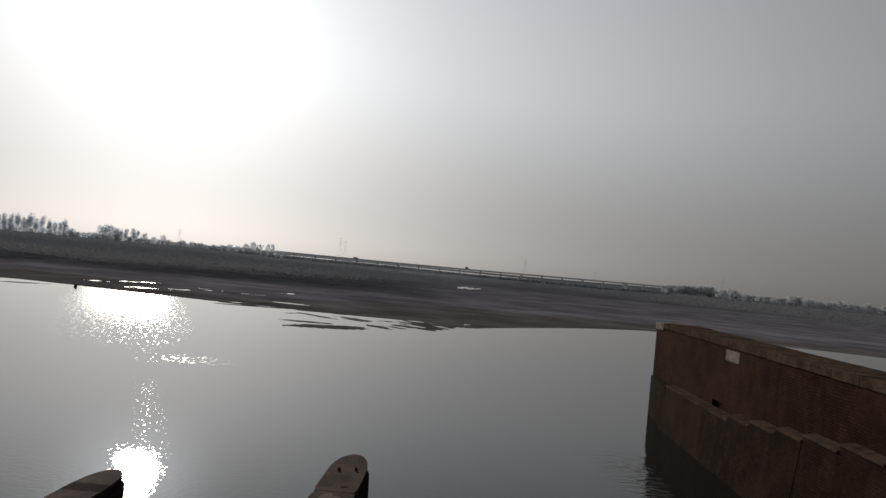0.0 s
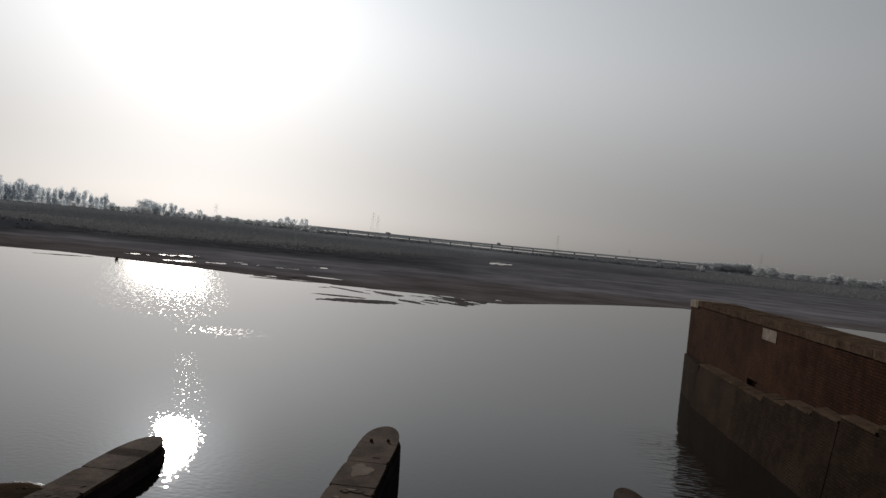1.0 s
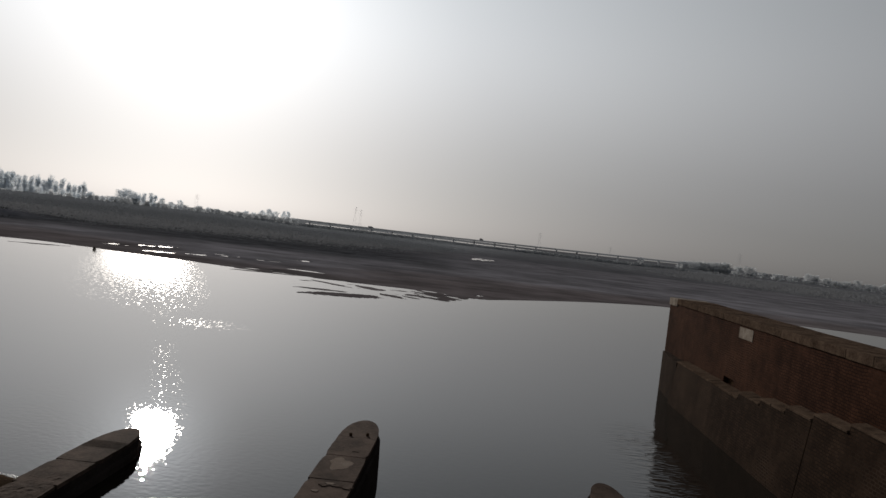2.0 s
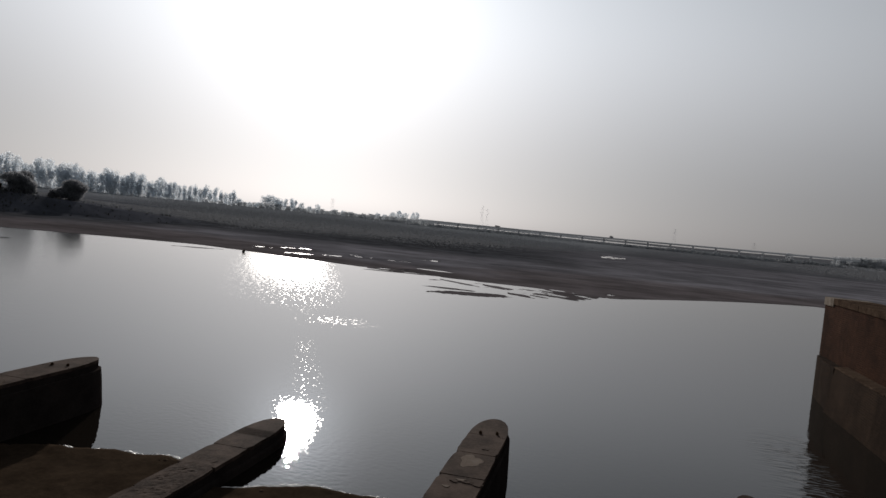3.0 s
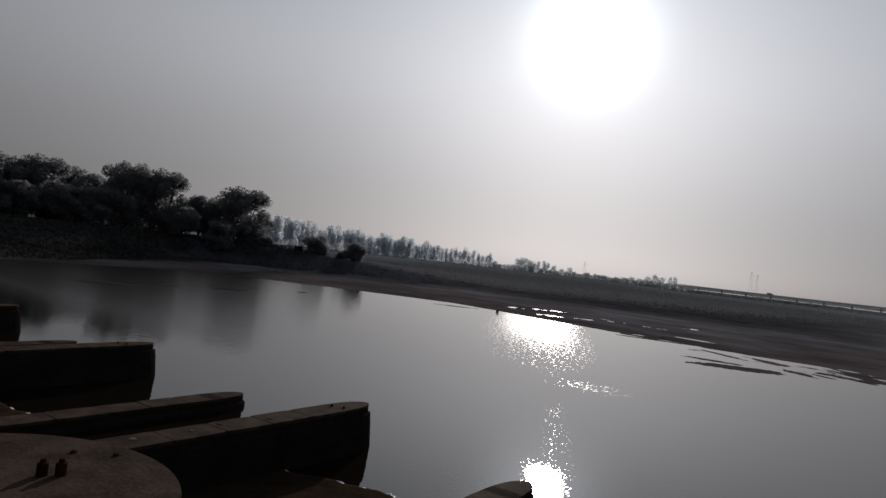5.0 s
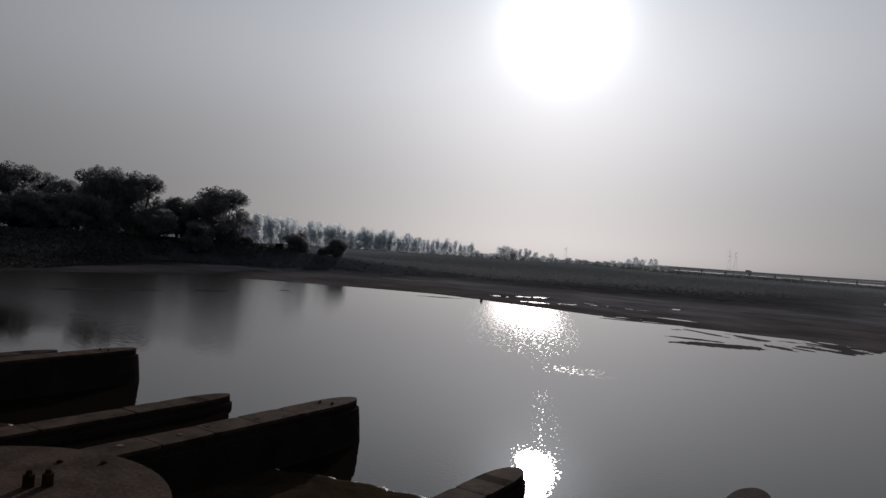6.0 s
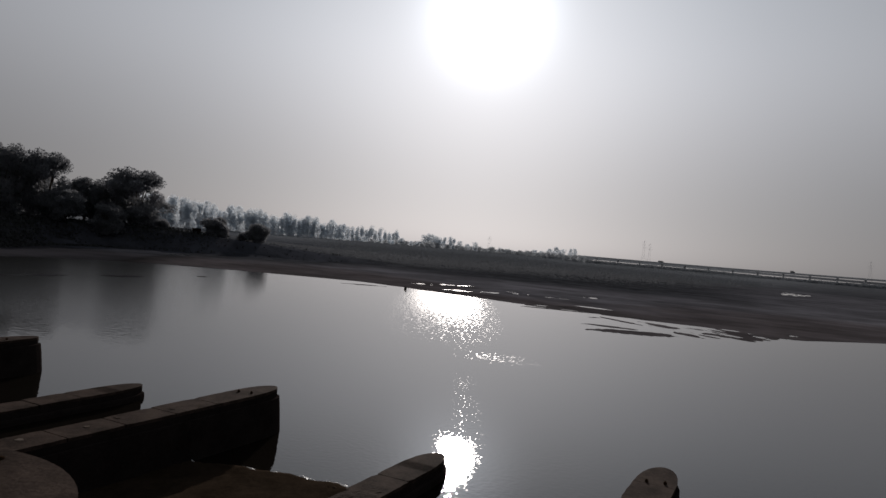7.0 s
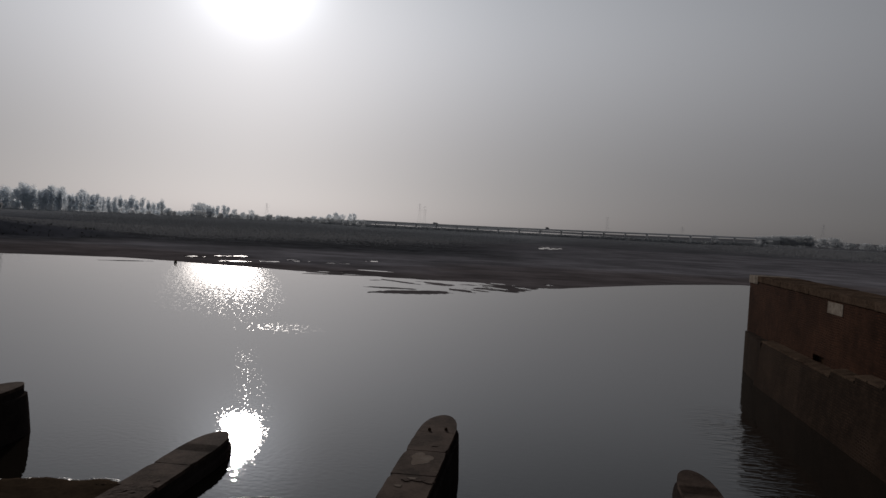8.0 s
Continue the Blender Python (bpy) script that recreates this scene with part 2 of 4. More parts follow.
    gloss.inputs["To Min"].default_value, gloss.inputs["To Max"].default_value = 0.012, 0.26
    l(amount.outputs[0], gloss.inputs["Value"])
    l(rip.outputs[0], b1.inputs["Height"])
    b2.inputs["Distance"].default_value = 0.010
    l(patch.outputs[0], b2.inputs["Strength"])
    l(small.outputs[0], b2.inputs["Height"])
    l(b1.outputs[0], b2.inputs["Normal"])
    # wind ripples off the abutment wall, with a smooth strip in its lee
    off_wall, open_strip, die_out, wind = n("ShaderNodeMath"), n("ShaderNodeMapRange"), n("ShaderNodeMapRange"), n("ShaderNodeMath")
    off_wall.operation = "MULTIPLY_ADD"
    off_wall.inputs[1].default_value = -WALL_SKEW
    l(sep.outputs["Y"], off_wall.inputs[0])
    l(sep.outputs["X"], off_wall.inputs[2])
    for fade, near, away in ((open_strip, WALL_X - 4.0, WALL_X - 3.1), (die_out, WALL_X - 8.5, WALL_X - 5.0)):
        fade.interpolation_type = "SMOOTHSTEP"
        fade.inputs["From Min"].default_value, fade.inputs["From Max"].default_value = near, away
        l(off_wall.outputs[0], fade.inputs["Value"])
    open_strip.inputs["To Min"].default_value, open_strip.inputs["To Max"].default_value = 1.0, 0.0
    upstream, reachable = n("ShaderNodeMapRange"), n("ShaderNodeMath")
    upstream.interpolation_type = "SMOOTHSTEP"
    upstream.inputs["From Min"].default_value, upstream.inputs["From Max"].default_value = 38.0, 47.0
    upstream.inputs["To Min"].default_value, upstream.inputs["To Max"].default_value = 1.0, 0.0
    l(sep.outputs["Y"], upstream.inputs["Value"])
    reachable.operation = wind.operation = "MULTIPLY"
    l(open_strip.outputs[0], reachable.inputs[0])
    l(upstream.outputs[0], reachable.inputs[1])
    l(reachable.outputs[0], wind.inputs[0])
    l(die_out.outputs[0], wind.inputs[1])
    ruffle_map, ruffle, b3 = n("ShaderNodeMapping"), n("ShaderNodeTexNoise"), n("ShaderNodeBump")
    ruffle_map.inputs["Rotation"].default_value = (0, 0, radians(22))
    ruffle_map.inputs["Scale"].default_value = (0.8, 3.6, 1.0)
    l(geo.outputs["Position"], ruffle_map.inputs[0])
    ruffle.inputs["Scale"].default_value, ruffle.inputs["Detail"].default_value = 1.0, 1.5
    l(ruffle_map.outputs[0], ruffle.inputs["Vector"])
    b3.inputs["Distance"].default_value = 0.07
    l(wind.outputs[0], b3.inputs["Strength"])
    l(ruffle.outputs[0], b3.inputs["Height"])
    l(b2.outputs[0], b3.inputs["Normal"])
    # low chop on the reach below the embankment
    bank, chop_map, chops, b4 = n("ShaderNodeMapRange"), n("ShaderNodeMapping"), n("ShaderNodeTexNoise"), n("ShaderNodeBump")
    bank.interpolation_type = "SMOOTHSTEP"
    bank.inputs["From Min"].default_value, bank.inputs["From Max"].default_value = 6.0, -22.0
    off_bank = n("ShaderNodeMath")
    off_bank.operation = "MULTIPLY_ADD"
    off_bank.inputs[1].default_value = 0.78
    l(sep.outputs["Y"], off_bank.inputs[0])
    l(sep.outputs["X"], off_bank.inputs[2])
    l(off_bank.outputs[0], bank.inputs["Value"])
    # the water between the piers lies calm
    past_piers, windy = n("ShaderNodeMapRange"), n("ShaderNodeMath")
    past_piers.interpolation_type = "SMOOTHSTEP"
    past_piers.inputs["From Min"].default_value, past_piers.inputs["From Max"].default_value = 31.0, 48.0
    l(sep.outputs["Y"], past_piers.inputs["Value"])
    windy.operation = "MULTIPLY"
    l(bank.outputs[0], windy.inputs[0])
    l(past_piers.outputs[0], windy.inputs[1])
    chop_map.inputs["Rotation"].default_value = (0, 0, radians(-52))
    chop_map.inputs["Scale"].default_value = (0.8, 2.2, 1.0)
    l(geo.outputs["Position"], chop_map.inputs[0])
    chops.inputs["Scale"].default_value, chops.inputs["Detail"].default_value = 1.0, 2.0
    l(chop_map.outputs[0], chops.inputs["Vector"])
    b4.inputs["Distance"].default_value = 0.032
    l(windy.outputs[0], b4.inputs["Strength"])
    dull, matt = n("ShaderNodeMath"), n("ShaderNodeMath")
    dull.operation, matt.operation = "MULTIPLY", "MAXIMUM"
    dull.inputs[1].default_value = 0.17
    l(windy.outputs[0], dull.inputs[0])
    l(dull.outputs[0], matt.inputs[0])
    l(gloss.outputs[0], matt.inputs[1])
    l(matt.outputs[0], p.inputs["Roughness"])
    l(chops.outputs[0], b4.inputs["Height"])
    l(b3.outputs[0], b4.inputs["Normal"])
    l(b4.outputs[0], p.inputs["Normal"])
    return m


def brick_material(name, low, high, mortar):
    """Weathered brickwork on walls that run along y: courses in z, lengths along y."""
    m = bpy.data.materials.new(name)
    m.use_nodes = True
    nt = m.node_tree
    n, l = nt.nodes.new, nt.links.new
    p = nt.nodes["Principled BSDF"]
    geo = n("ShaderNodeNewGeometry")
    sep, com = n("ShaderNodeSeparateXYZ"), n("ShaderNodeCombineXYZ")
    l(geo.outputs["Position"], sep.inputs[0])
    addxy = n("ShaderNodeMath")
    addxy.operation = "ADD"
    l(sep.outputs["X"], addxy.inputs[0])
    l(sep.outputs["Y"], addxy.inputs[1])
    l(addxy.outputs[0], com.inputs["X"])
    l(sep.outputs["Z"], com.inputs["Y"])
    br = n("ShaderNodeTexBrick")
    br.inputs["Scale"].default_value = 1.0
    br.inputs["Brick Width"].default_value, br.inputs["Row Height"].default_value = 0.30, 0.15
    br.inputs["Mortar Size"].default_value, br.inputs["Mortar Smooth"].default_value = 0.022, 0.3
    br.inputs["Color1"].default_value, br.inputs["Color2"].default_value = (*low, 1), (*high, 1)
    br.inputs["Mortar"].default_value = (*mortar, 1)
    wander, shift, laid = n("ShaderNodeTexNoise"), n("ShaderNodeMapRange"), n("ShaderNodeVectorMath")
    wander.inputs["Scale"].default_value, wander.inputs["Detail"].default_value = 0.9, 3
    l(geo.outputs["Position"], wander.inputs["Vector"])
    shift.inputs["To Min"].default_value, shift.inputs["To Max"].default_value = -0.11, 0.11
    l(wander.outputs[0], shift.inputs["Value"])
    laid.operation = "ADD"
    l(com.outputs[0], laid.inputs[0])
    l(shift.outputs[0], laid.inputs[1])
    l(laid.outputs[0], br.inputs["Vector"])
    stain, streak = n("ShaderNodeTexNoise"), n("ShaderNodeTexNoise")
    stain.inputs["Scale"].default_value, stain.inputs["Detail"].default_value = 0.8, 10
    streak.inputs["Scale"].default_value, streak.inputs["Detail"].default_value = 1.0, 5
    mp = n("ShaderNodeMapping")
    mp.inputs["Scale"].default_value = (1.7, 1.7, 0.4)
    l(geo.outputs["Position"], mp.inputs[0])
    l(geo.outputs["Position"], stain.inputs["Vector"])
    l(mp.outputs[0], streak.inputs["Vector"])
    both = n("ShaderNodeMath")
    both.operation = "MULTIPLY"
    l(stain.outputs[0], both.inputs[0])
    l(streak.outputs[0], both.inputs[1])
    ramp = n("ShaderNodeValToRGB")
    ramp.color_ramp.elements[0].position, ramp.color_ramp.elements[1].position = 0.14, 0.40
    ramp.color_ramp.elements[0].color = (0.50, 0.47, 0.44, 1)
    ramp.color_ramp.elements[1].color = (1, 1, 1, 1)
    l(both.outputs[0], ramp.inputs[0])
    mix = n("ShaderNodeMix")
    mix.data_type, mix.blend_type = "RGBA", "MULTIPLY"
    mix.inputs["Factor"].default_value = 1.0
    l(br.outputs["Color"], mix.inputs[6])
    l(ramp.outputs[0], mix.inputs[7])
    salt, bloom, laced, white = n("ShaderNodeTexNoise"), n("ShaderNodeMapRange"), n("ShaderNodeMath"), n("ShaderNodeMix")
    salt.inputs["Scale"].default_value, salt.inputs["Detail"].default_value = 0.22, 6
    l(geo.outputs["Position"], salt.inputs["Vector"])
    bloom.inputs["From Min"].default_value, bloom.inputs["From Max"].default_value = 0.48, 0.68
    bloom.inputs["To Max"].default_value = 0.85
    l(salt.outputs[0], bloom.inputs["Value"])
    laced.operation = "MULTIPLY"
    l(bloom.outputs[0], laced.inputs[0])
    l(br.outputs["Fac"], laced.inputs[1])
    white.data_type = "RGBA"
    l(laced.outputs[0], white.inputs["Factor"])
    l(mix.outputs[2], white.inputs[6])
    white.inputs[7].default_value = (high[0] * 1.5, high[1] * 1.7, high[2] * 1.9, 1)
    l(white.outputs[2], p.inputs["Base Color"])
    p.inputs["Roughness"].default_value = 0.9
    p.inputs["Specular IOR Level"].default_value = 0.02
    b = n("ShaderNodeBump")
    b.inputs["Strength"].default_value, b.inputs["Distance"].default_value = 0.7, 0.05
    hsum = n("ShaderNodeMath")
    hsum.operation = "SUBTRACT"
    l(stain.outputs[0], hsum.inputs[0])
    l(br.outputs["Fac"], hsum.inputs[1])
    l(hsum.outputs[0], b.inputs["Height"])
    l(b.outputs[0], p.inputs["Normal"])
    return m


M_WATER = water_material()
M_SAND = material("river_sand", (0.105, 0.098, 0.098), (0.21, 0.197, 0.195), 0.03, 0.95, 0.3, 9.0, 0.0, (0.8, 1.0, 1))


def add_cover(m, low, high):
    """Lays weedy soil over the sand where the ground's cover says so."""
    nt = m.node_tree
    n, l = nt.nodes.new, nt.links.new
    p = nt.nodes["Principled BSDF"]
    sand = p.inputs["Base Color"].links[0].from_socket
    geo, tex, att = n("ShaderNodeNewGeometry"), n("ShaderNodeTexNoise"), n("ShaderNodeAttribute")
    att.attribute_name = "cover"
    tex.inputs["Scale"].default_value, tex.inputs["Detail"].default_value = 0.22, 8
    l(geo.outputs["Position"], tex.inputs["Vector"])
    ramp = n("ShaderNodeValToRGB")
    ramp.color_ramp.elements[0].position, ramp.color_ramp.elements[1].position = 0.35, 0.7
    ramp.color_ramp.elements[0].color, ramp.color_ramp.elements[1].color = (*low, 1), (*high, 1)
    l(tex.outputs[0], ramp.inputs[0])
    fac = n("ShaderNodeMath")
    fac.operation, fac.use_clamp = "MULTIPLY_ADD", True
    fac.inputs[1].default_value, fac.inputs[2].default_value = 0.9, -0.45
    l(tex.outputs[0], fac.inputs[0])
    both = n("ShaderNodeMath")
    both.operation, both.use_clamp = "MULTIPLY_ADD", True
    both.inputs[1].default_value = 1.0
    l(att.outputs["Fac"], both.inputs[0])
    l(fac.outputs[0], both.inputs[2])
    keep = n("ShaderNodeMath")
    keep.operation, keep.use_clamp = "MULTIPLY", True
    l(both.outputs[0], keep.inputs[0])
    l(att.outputs["Fac"], keep.inputs[1])
    mix = n("ShaderNodeMix")
    mix.data_type = "RGBA"
    l(keep.outputs[0], mix.inputs["Factor"])
    l(sand, mix.inputs[6])
    l(ramp.outputs[0], mix.inputs[7])
    over = n("ShaderNodeMath")
    over.operation, over.use_clamp = "SUBTRACT", True
    over.inputs[1].default_value = 1.0
    l(att.outputs["Fac"], over.inputs[0])
    bank_tone = n("ShaderNodeMix")
    bank_tone.data_type = "RGBA"
    l(over.outputs[0], bank_tone.inputs["Factor"])
    l(mix.outputs[2], bank_tone.inputs[6])
    bank_tone.inputs[7].default_value = (0.072, 0.073, 0.078, 1)
    # long streaks left by the floods, and a brown damp margin along the water
    mp, streak, tone = n("ShaderNodeMapping"), n("ShaderNodeTexNoise"), n("ShaderNodeValToRGB")
    mp.inputs["Scale"].default_value = (0.045, 0.065, 0.02)
    mp.inputs["Rotation"].default_value = (0, 0, radians(-6))
    streak.inputs["Scale"].default_value, streak.inputs["Detail"].default_value = 1.0, 7
    streak.inputs["Roughness"].default_value = 0.62
    l(geo.outputs["Position"], mp.inputs[0])
    l(mp.outputs[0], streak.inputs["Vector"])
    tone.color_ramp.elements[0].position, tone.color_ramp.elements[1].position = 0.41, 0.60
    tone.color_ramp.elements[0].color, tone.color_ramp.elements[1].color = (0.60, 0.63, 0.70, 1), (0.95, 0.99, 1.12, 1)
    l(streak.outputs[0], tone.inputs[0])
    lined, damp, wet = n("ShaderNodeMix"), n("ShaderNodeMix"), n("ShaderNodeAttribute")
    wet.attribute_name = "wet"
    for mixer in (lined, damp):
        mixer.data_type, mixer.blend_type = "RGBA", "MULTIPLY"
    lined.inputs["Factor"].default_value = 1.0
    l(bank_tone.outputs[2], lined.inputs[6])
    l(tone.outputs[0], lined.inputs[7])
    l(wet.outputs["Fac"], damp.inputs["Factor"])
    l(lined.outputs[2], damp.inputs[6])
    damp.inputs[7].default_value = (0.72, 0.66, 0.62, 1)
    # haze over the flats further out, blended in as a pale bluish tone
    silt, hazed, pale = n("ShaderNodeMix"), n("ShaderNodeAttribute"), n("ShaderNodeValToRGB")
    hazed.attribute_name = "hazed"
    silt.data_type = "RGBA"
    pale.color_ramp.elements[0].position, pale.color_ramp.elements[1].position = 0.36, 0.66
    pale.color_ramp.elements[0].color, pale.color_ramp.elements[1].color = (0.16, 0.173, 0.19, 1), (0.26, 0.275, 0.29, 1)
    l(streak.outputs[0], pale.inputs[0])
    l(hazed.outputs["Fac"], silt.inputs["Factor"])
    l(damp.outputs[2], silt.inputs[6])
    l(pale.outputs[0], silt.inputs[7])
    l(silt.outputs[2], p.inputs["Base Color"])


for node in M_SAND.node_tree.nodes:
    if node.type == "VALTORGB":
        node.color_ramp.elements[0].position, node.color_ramp.elements[1].position = 0.48, 0.96
for node in M_SAND.node_tree.nodes:
    if node.type == "BUMP":
        node.inputs["Strength"].default_value = 0.4
add_cover(M_SAND, (0.036, 0.037, 0.038), (0.075, 0.074, 0.073))
M_SLAB = material("pier_slab_concrete", (0.029, 0.0208, 0.0173), (0.073, 0.053, 0.0435), 0.8, 0.8, 0.45, 12.0, 0.015)
for node in M_SLAB.node_tree.nodes:
    if node.type == "VALTORGB":
        node.color_ramp.elements[0].position, node.color_ramp.elements[1].position = 0.58, 0.86
M_PIER = material("shade_dark_masonry", (0.0145, 0.0117, 0.011), (0.036, 0.0293, 0.027), 0.5, 0.8, 0.4, 14.0)
M_SILT = material("brown_silt", (0.0195, 0.0138, 0.0098), (0.045, 0.0325, 0.023), 0.6, 0.8, 0.5, 10.0)
M_LIME = material("lime_stain", (0.11, 0.088, 0.074), (0.20, 0.172, 0.15), 1.5, 0.9, 0.2, 9.0)
M_FOAM = material("foam_and_glint", (0.72, 0.71, 0.69), (0.86, 0.86, 0.85), 3.0, 0.4, 0.2, 8.0, 0.5)
M_COPING = material("coping_stone", (0.024, 0.0165, 0.0125), (0.095, 0.068, 0.051), 1.3, 0.85, 0.5, 8.0)
M_LEDGE = material("worn_ledge", (0.026, 0.018, 0.014), (0.088, 0.064, 0.048), 1.1, 0.9, 0.5, 9.0)
M_PLASTER = material("pale_plaster", (0.085, 0.070, 0.058), (0.25, 0.22, 0.19), 1.6, 0.85, 0.2, 9.0)
M_BRICK = brick_material("red_brick", (0.033, 0.0138, 0.0076), (0.0505, 0.0216, 0.0121), (0.016, 0.0077, 0.005))
M_BRICK_DARK = brick_material("damp_brick", (0.0188, 0.0111, 0.007), (0.0312, 0.0185, 0.0118), (0.0124, 0.008, 0.0054))
M_IRON = material("rusty_iron", (0.022, 0.016, 0.012), (0.06, 0.035, 0.02), 6.0, 0.7, 0.3, 6.0)
M_BARK = material("dusty_bark", (0.06, 0.047, 0.036), (0.12, 0.095, 0.075), 1.2, 0.9, 0.4, 9.0)
M_BARK_FAR = material("hazed_bark", (0.42, 0.43, 0.45), (0.5, 0.51, 0.53), 0.6, 0.9, 0.0, 9.0)
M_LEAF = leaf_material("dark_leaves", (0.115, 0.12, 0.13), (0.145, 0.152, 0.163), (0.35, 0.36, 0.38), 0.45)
M_LEAF_FAR = leaf_material("hazed_leaves", (0.44, 0.475, 0.51), (0.52, 0.555, 0.59), (0.87, 0.91, 0.945), 0.72)
M_LEAF_MID = leaf_material("half_hazed_leaves", (0.22, 0.235, 0.25), (0.28, 0.297, 0.315), (0.60, 0.63, 0.66), 0.55)
M_UNDER = leaf_material("shade_dark_leaves", (0.042, 0.044, 0.044), (0.062, 0.065, 0.064), (0.06, 0.064, 0.062), 0.05)
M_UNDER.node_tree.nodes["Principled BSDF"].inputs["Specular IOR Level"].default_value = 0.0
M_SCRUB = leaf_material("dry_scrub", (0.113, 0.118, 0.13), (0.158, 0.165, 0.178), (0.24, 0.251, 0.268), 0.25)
M_SCRUB_MID = leaf_material("scrub_mid_haze", (0.178, 0.188, 0.206), (0.225, 0.238, 0.255), (0.26, 0.275, 0.293), 0.12)
M_SCRUB_FAR = leaf_material("scrub_far_haze", (0.24, 0.254, 0.272), (0.285, 0.302, 0.32), (0.3, 0.318, 0.335), 0.12)
M_BRIDGE = material("bridge_concrete", (0.68, 0.69, 0.70), (0.80, 0.81, 0.82), 0.05, 0.85, 0.0, 8.0)
M_STEEL = material("galvanised_steel", (0.45, 0.46, 0.47), (0.6, 0.61, 0.62), 0.3, 0.5, 0.0, 8.0)
M_TRUCK = material("truck_paint", (0.22, 0.22, 0.23), (0.3, 0.3, 0.3), 0.5, 0.5, 0.0, 8.0)


# ---------------------------------------------------------------- mesh helpers
def part(name, bm, mat, parent=None, label=""):
    me = bpy.data.meshes.new(name)
    bm.to_mesh(me)
    bm.free()
    return mesh_part(name, me, mat, parent, label)


def mesh_part(name, me, mat, parent=None, label=""):
    if mat and not me.materials:
        me.materials.append(mat)
    ob = new(name, me)
    if parent:
        ob.parent = parent
    if label:
        tagged(ob, label)
    return ob


def empty(name, x=0, y=0, z=0, turn=0.0, size=1.0):
    ob = new(name)
    ob.location, ob.rotation_euler, ob.scale = (x, y, z), (0, 0, radians(turn)), (size, size, size)
    return ob


def raw_mesh(name, verts, faces, mat=None, smooth=False):
    me = bpy.data.meshes.new(name)
    me.from_pydata([tuple(v) for v in verts], [], [tuple(f) for f in faces])
    me.update()
    if smooth:
        me.shade_smooth()
    if mat:
        me.materials.append(mat)
    return me


def add_box(bm, x0, x1, y0, y1, z0, z1, bevel=0.0):
    vs = [bm.verts.new((x, y, z)) for z in (z0, z1) for y in (y0, y1) for x in (x0, x1)]
    fs = [bm.faces.new([vs[i] for i in f]) for f in
          ((0, 2, 3, 1), (4, 5, 7, 6), (0, 1, 5, 4), (2, 6, 7, 3), (0, 4, 6, 2), (1, 3, 7, 5))]
    if bevel:
        es = list({e for f in fs for e in f.edges})
        bmesh.ops.bevel(bm, geom=es, offset=bevel, segments=2, affect="EDGES", profile=0.6)


def box_bm(x0, x1, y0, y1, z0, z1, bevel=0.0):
    bm = bmesh.new()
    add_box(bm, x0, x1, y0, y1, z0, z1, bevel)
    return bm


def tube(bm, a, b, ra, rb, sides=8, cap=True):
    a, b = Vector(a), Vector(b)
    q = (b - a).to_track_quat("Z", "Y")
    rings = []
    for c, r in ((a, ra), (b, rb)):
        rings.append([bm.verts.new(c + q @ Vector((r * math.cos(k * 2 * math.pi / sides), r * math.sin(k * 2 * math.pi / sides), 0)))
                      for k in range(sides)])
    for k in range(sides):
        bm.faces.new((rings[0][k], rings[0][(k + 1) % sides], rings[1][(k + 1) % sides], rings[1][k]))
    if cap:
        bm.faces.new(rings[0][::-1])
        bm.faces.new(rings[1])


# ---------------------------------------------------------------- ground and water
SHORE = ([-180, -90, -60, -33.5, -29, -19.3, -14.6, -10, -5, 0, 7.2, 11.6, 16.8, 21.3, 27, 31.4, 36.4, 41, 48, 55, 61, 66, 85, 110, 180],
         [400, 260, 200, 181, 176, 173, 157, 140, 124, 117, 119, 130, 131, 141, 152, 160, 164, 168, 175, 176, 168, 164, 160, 200, 400])
# puddles and low sand bars: centre, half lengths, turn in degrees
POOLS = [(26.2, 388, 6, 26, -4), (-34.8, 174.0, 2.4, 2.4, 11), (-75.6, 152.8, 3.3, 1.6, 26), (-70.6, 160.1, 2.8, 1.3, 24), (-66.9, 163.8, 2.2, 2.0, 22),
         (-61.7, 145.0, 3.2, 1.2, 23), (-54.9, 151.2, 3.4, 2.2, 20), (-52.6, 161.0, 2.6, 1.6, -30), (-49.6, 157.4, 3.2, 1.3, 30), (-40.6, 157.7, 4.1, 1.4, 14),
         (-40.2, 128.0, 1.6, 0.9, 17), (-35.0, 131.1, 3.6, 1.4, 15), (-166, 158, 3.5, 3.0, 0)]
SPIT_POOLS = [(-18.0, 120.3, 2.9, 1.3, -34), (-14.9, 111.2, 2.8, 2.2, -6), (-10.6, 122.0, 5.4, 0.9, -57), (-7.6, 112.6, 4.7, 1.0, -57), (-4.1, 118.1, 2.2, 1.1, -29),
              (-1.5, 115.2, 2.2, 1.1, 27), (3.5, 120.9, 2.8, 1.1, -65), (7.7, 121.5, 1.3, 1.0, 31), (9.2, 130.2, 0.8, 1.3, -7), (-22.0, 121.5, 3.4, 1.4, 10)]
BARS = [(-14.1, 101.9, 6.6, 2.5, 28), (-18.3, 106.4, 3.6, 1.2, 6), (-18.7, 118.6, 4.6, 0.9, -39), (-11.4, 118.6, 3.4, 1.5, -40), (-6.8, 109.2, 3.0, 1.2, -46), (-2.7, 114.3, 2.2, 1.4, -16),
        (-77.8, 128.9, 5.0, 1.0, 31), (-31.9, 125.7, 6.5, 0.9, 14), (-108, 63, 2.2, 4.5, -20), (-105.5, 72.5, 1.6, 3.4, -10), (-102, 85, 1.8, 3.4, -25), (-99.8, 101.6, 1.2, 1.2, 0)]


# foot of the embankment
FOOT = ([25, 30, 36, 44, 52, 55, 58, 62, 66, 90, 120], [290, 268, 256, 251, 249, 240, 214, 190, 180, 176, 220])


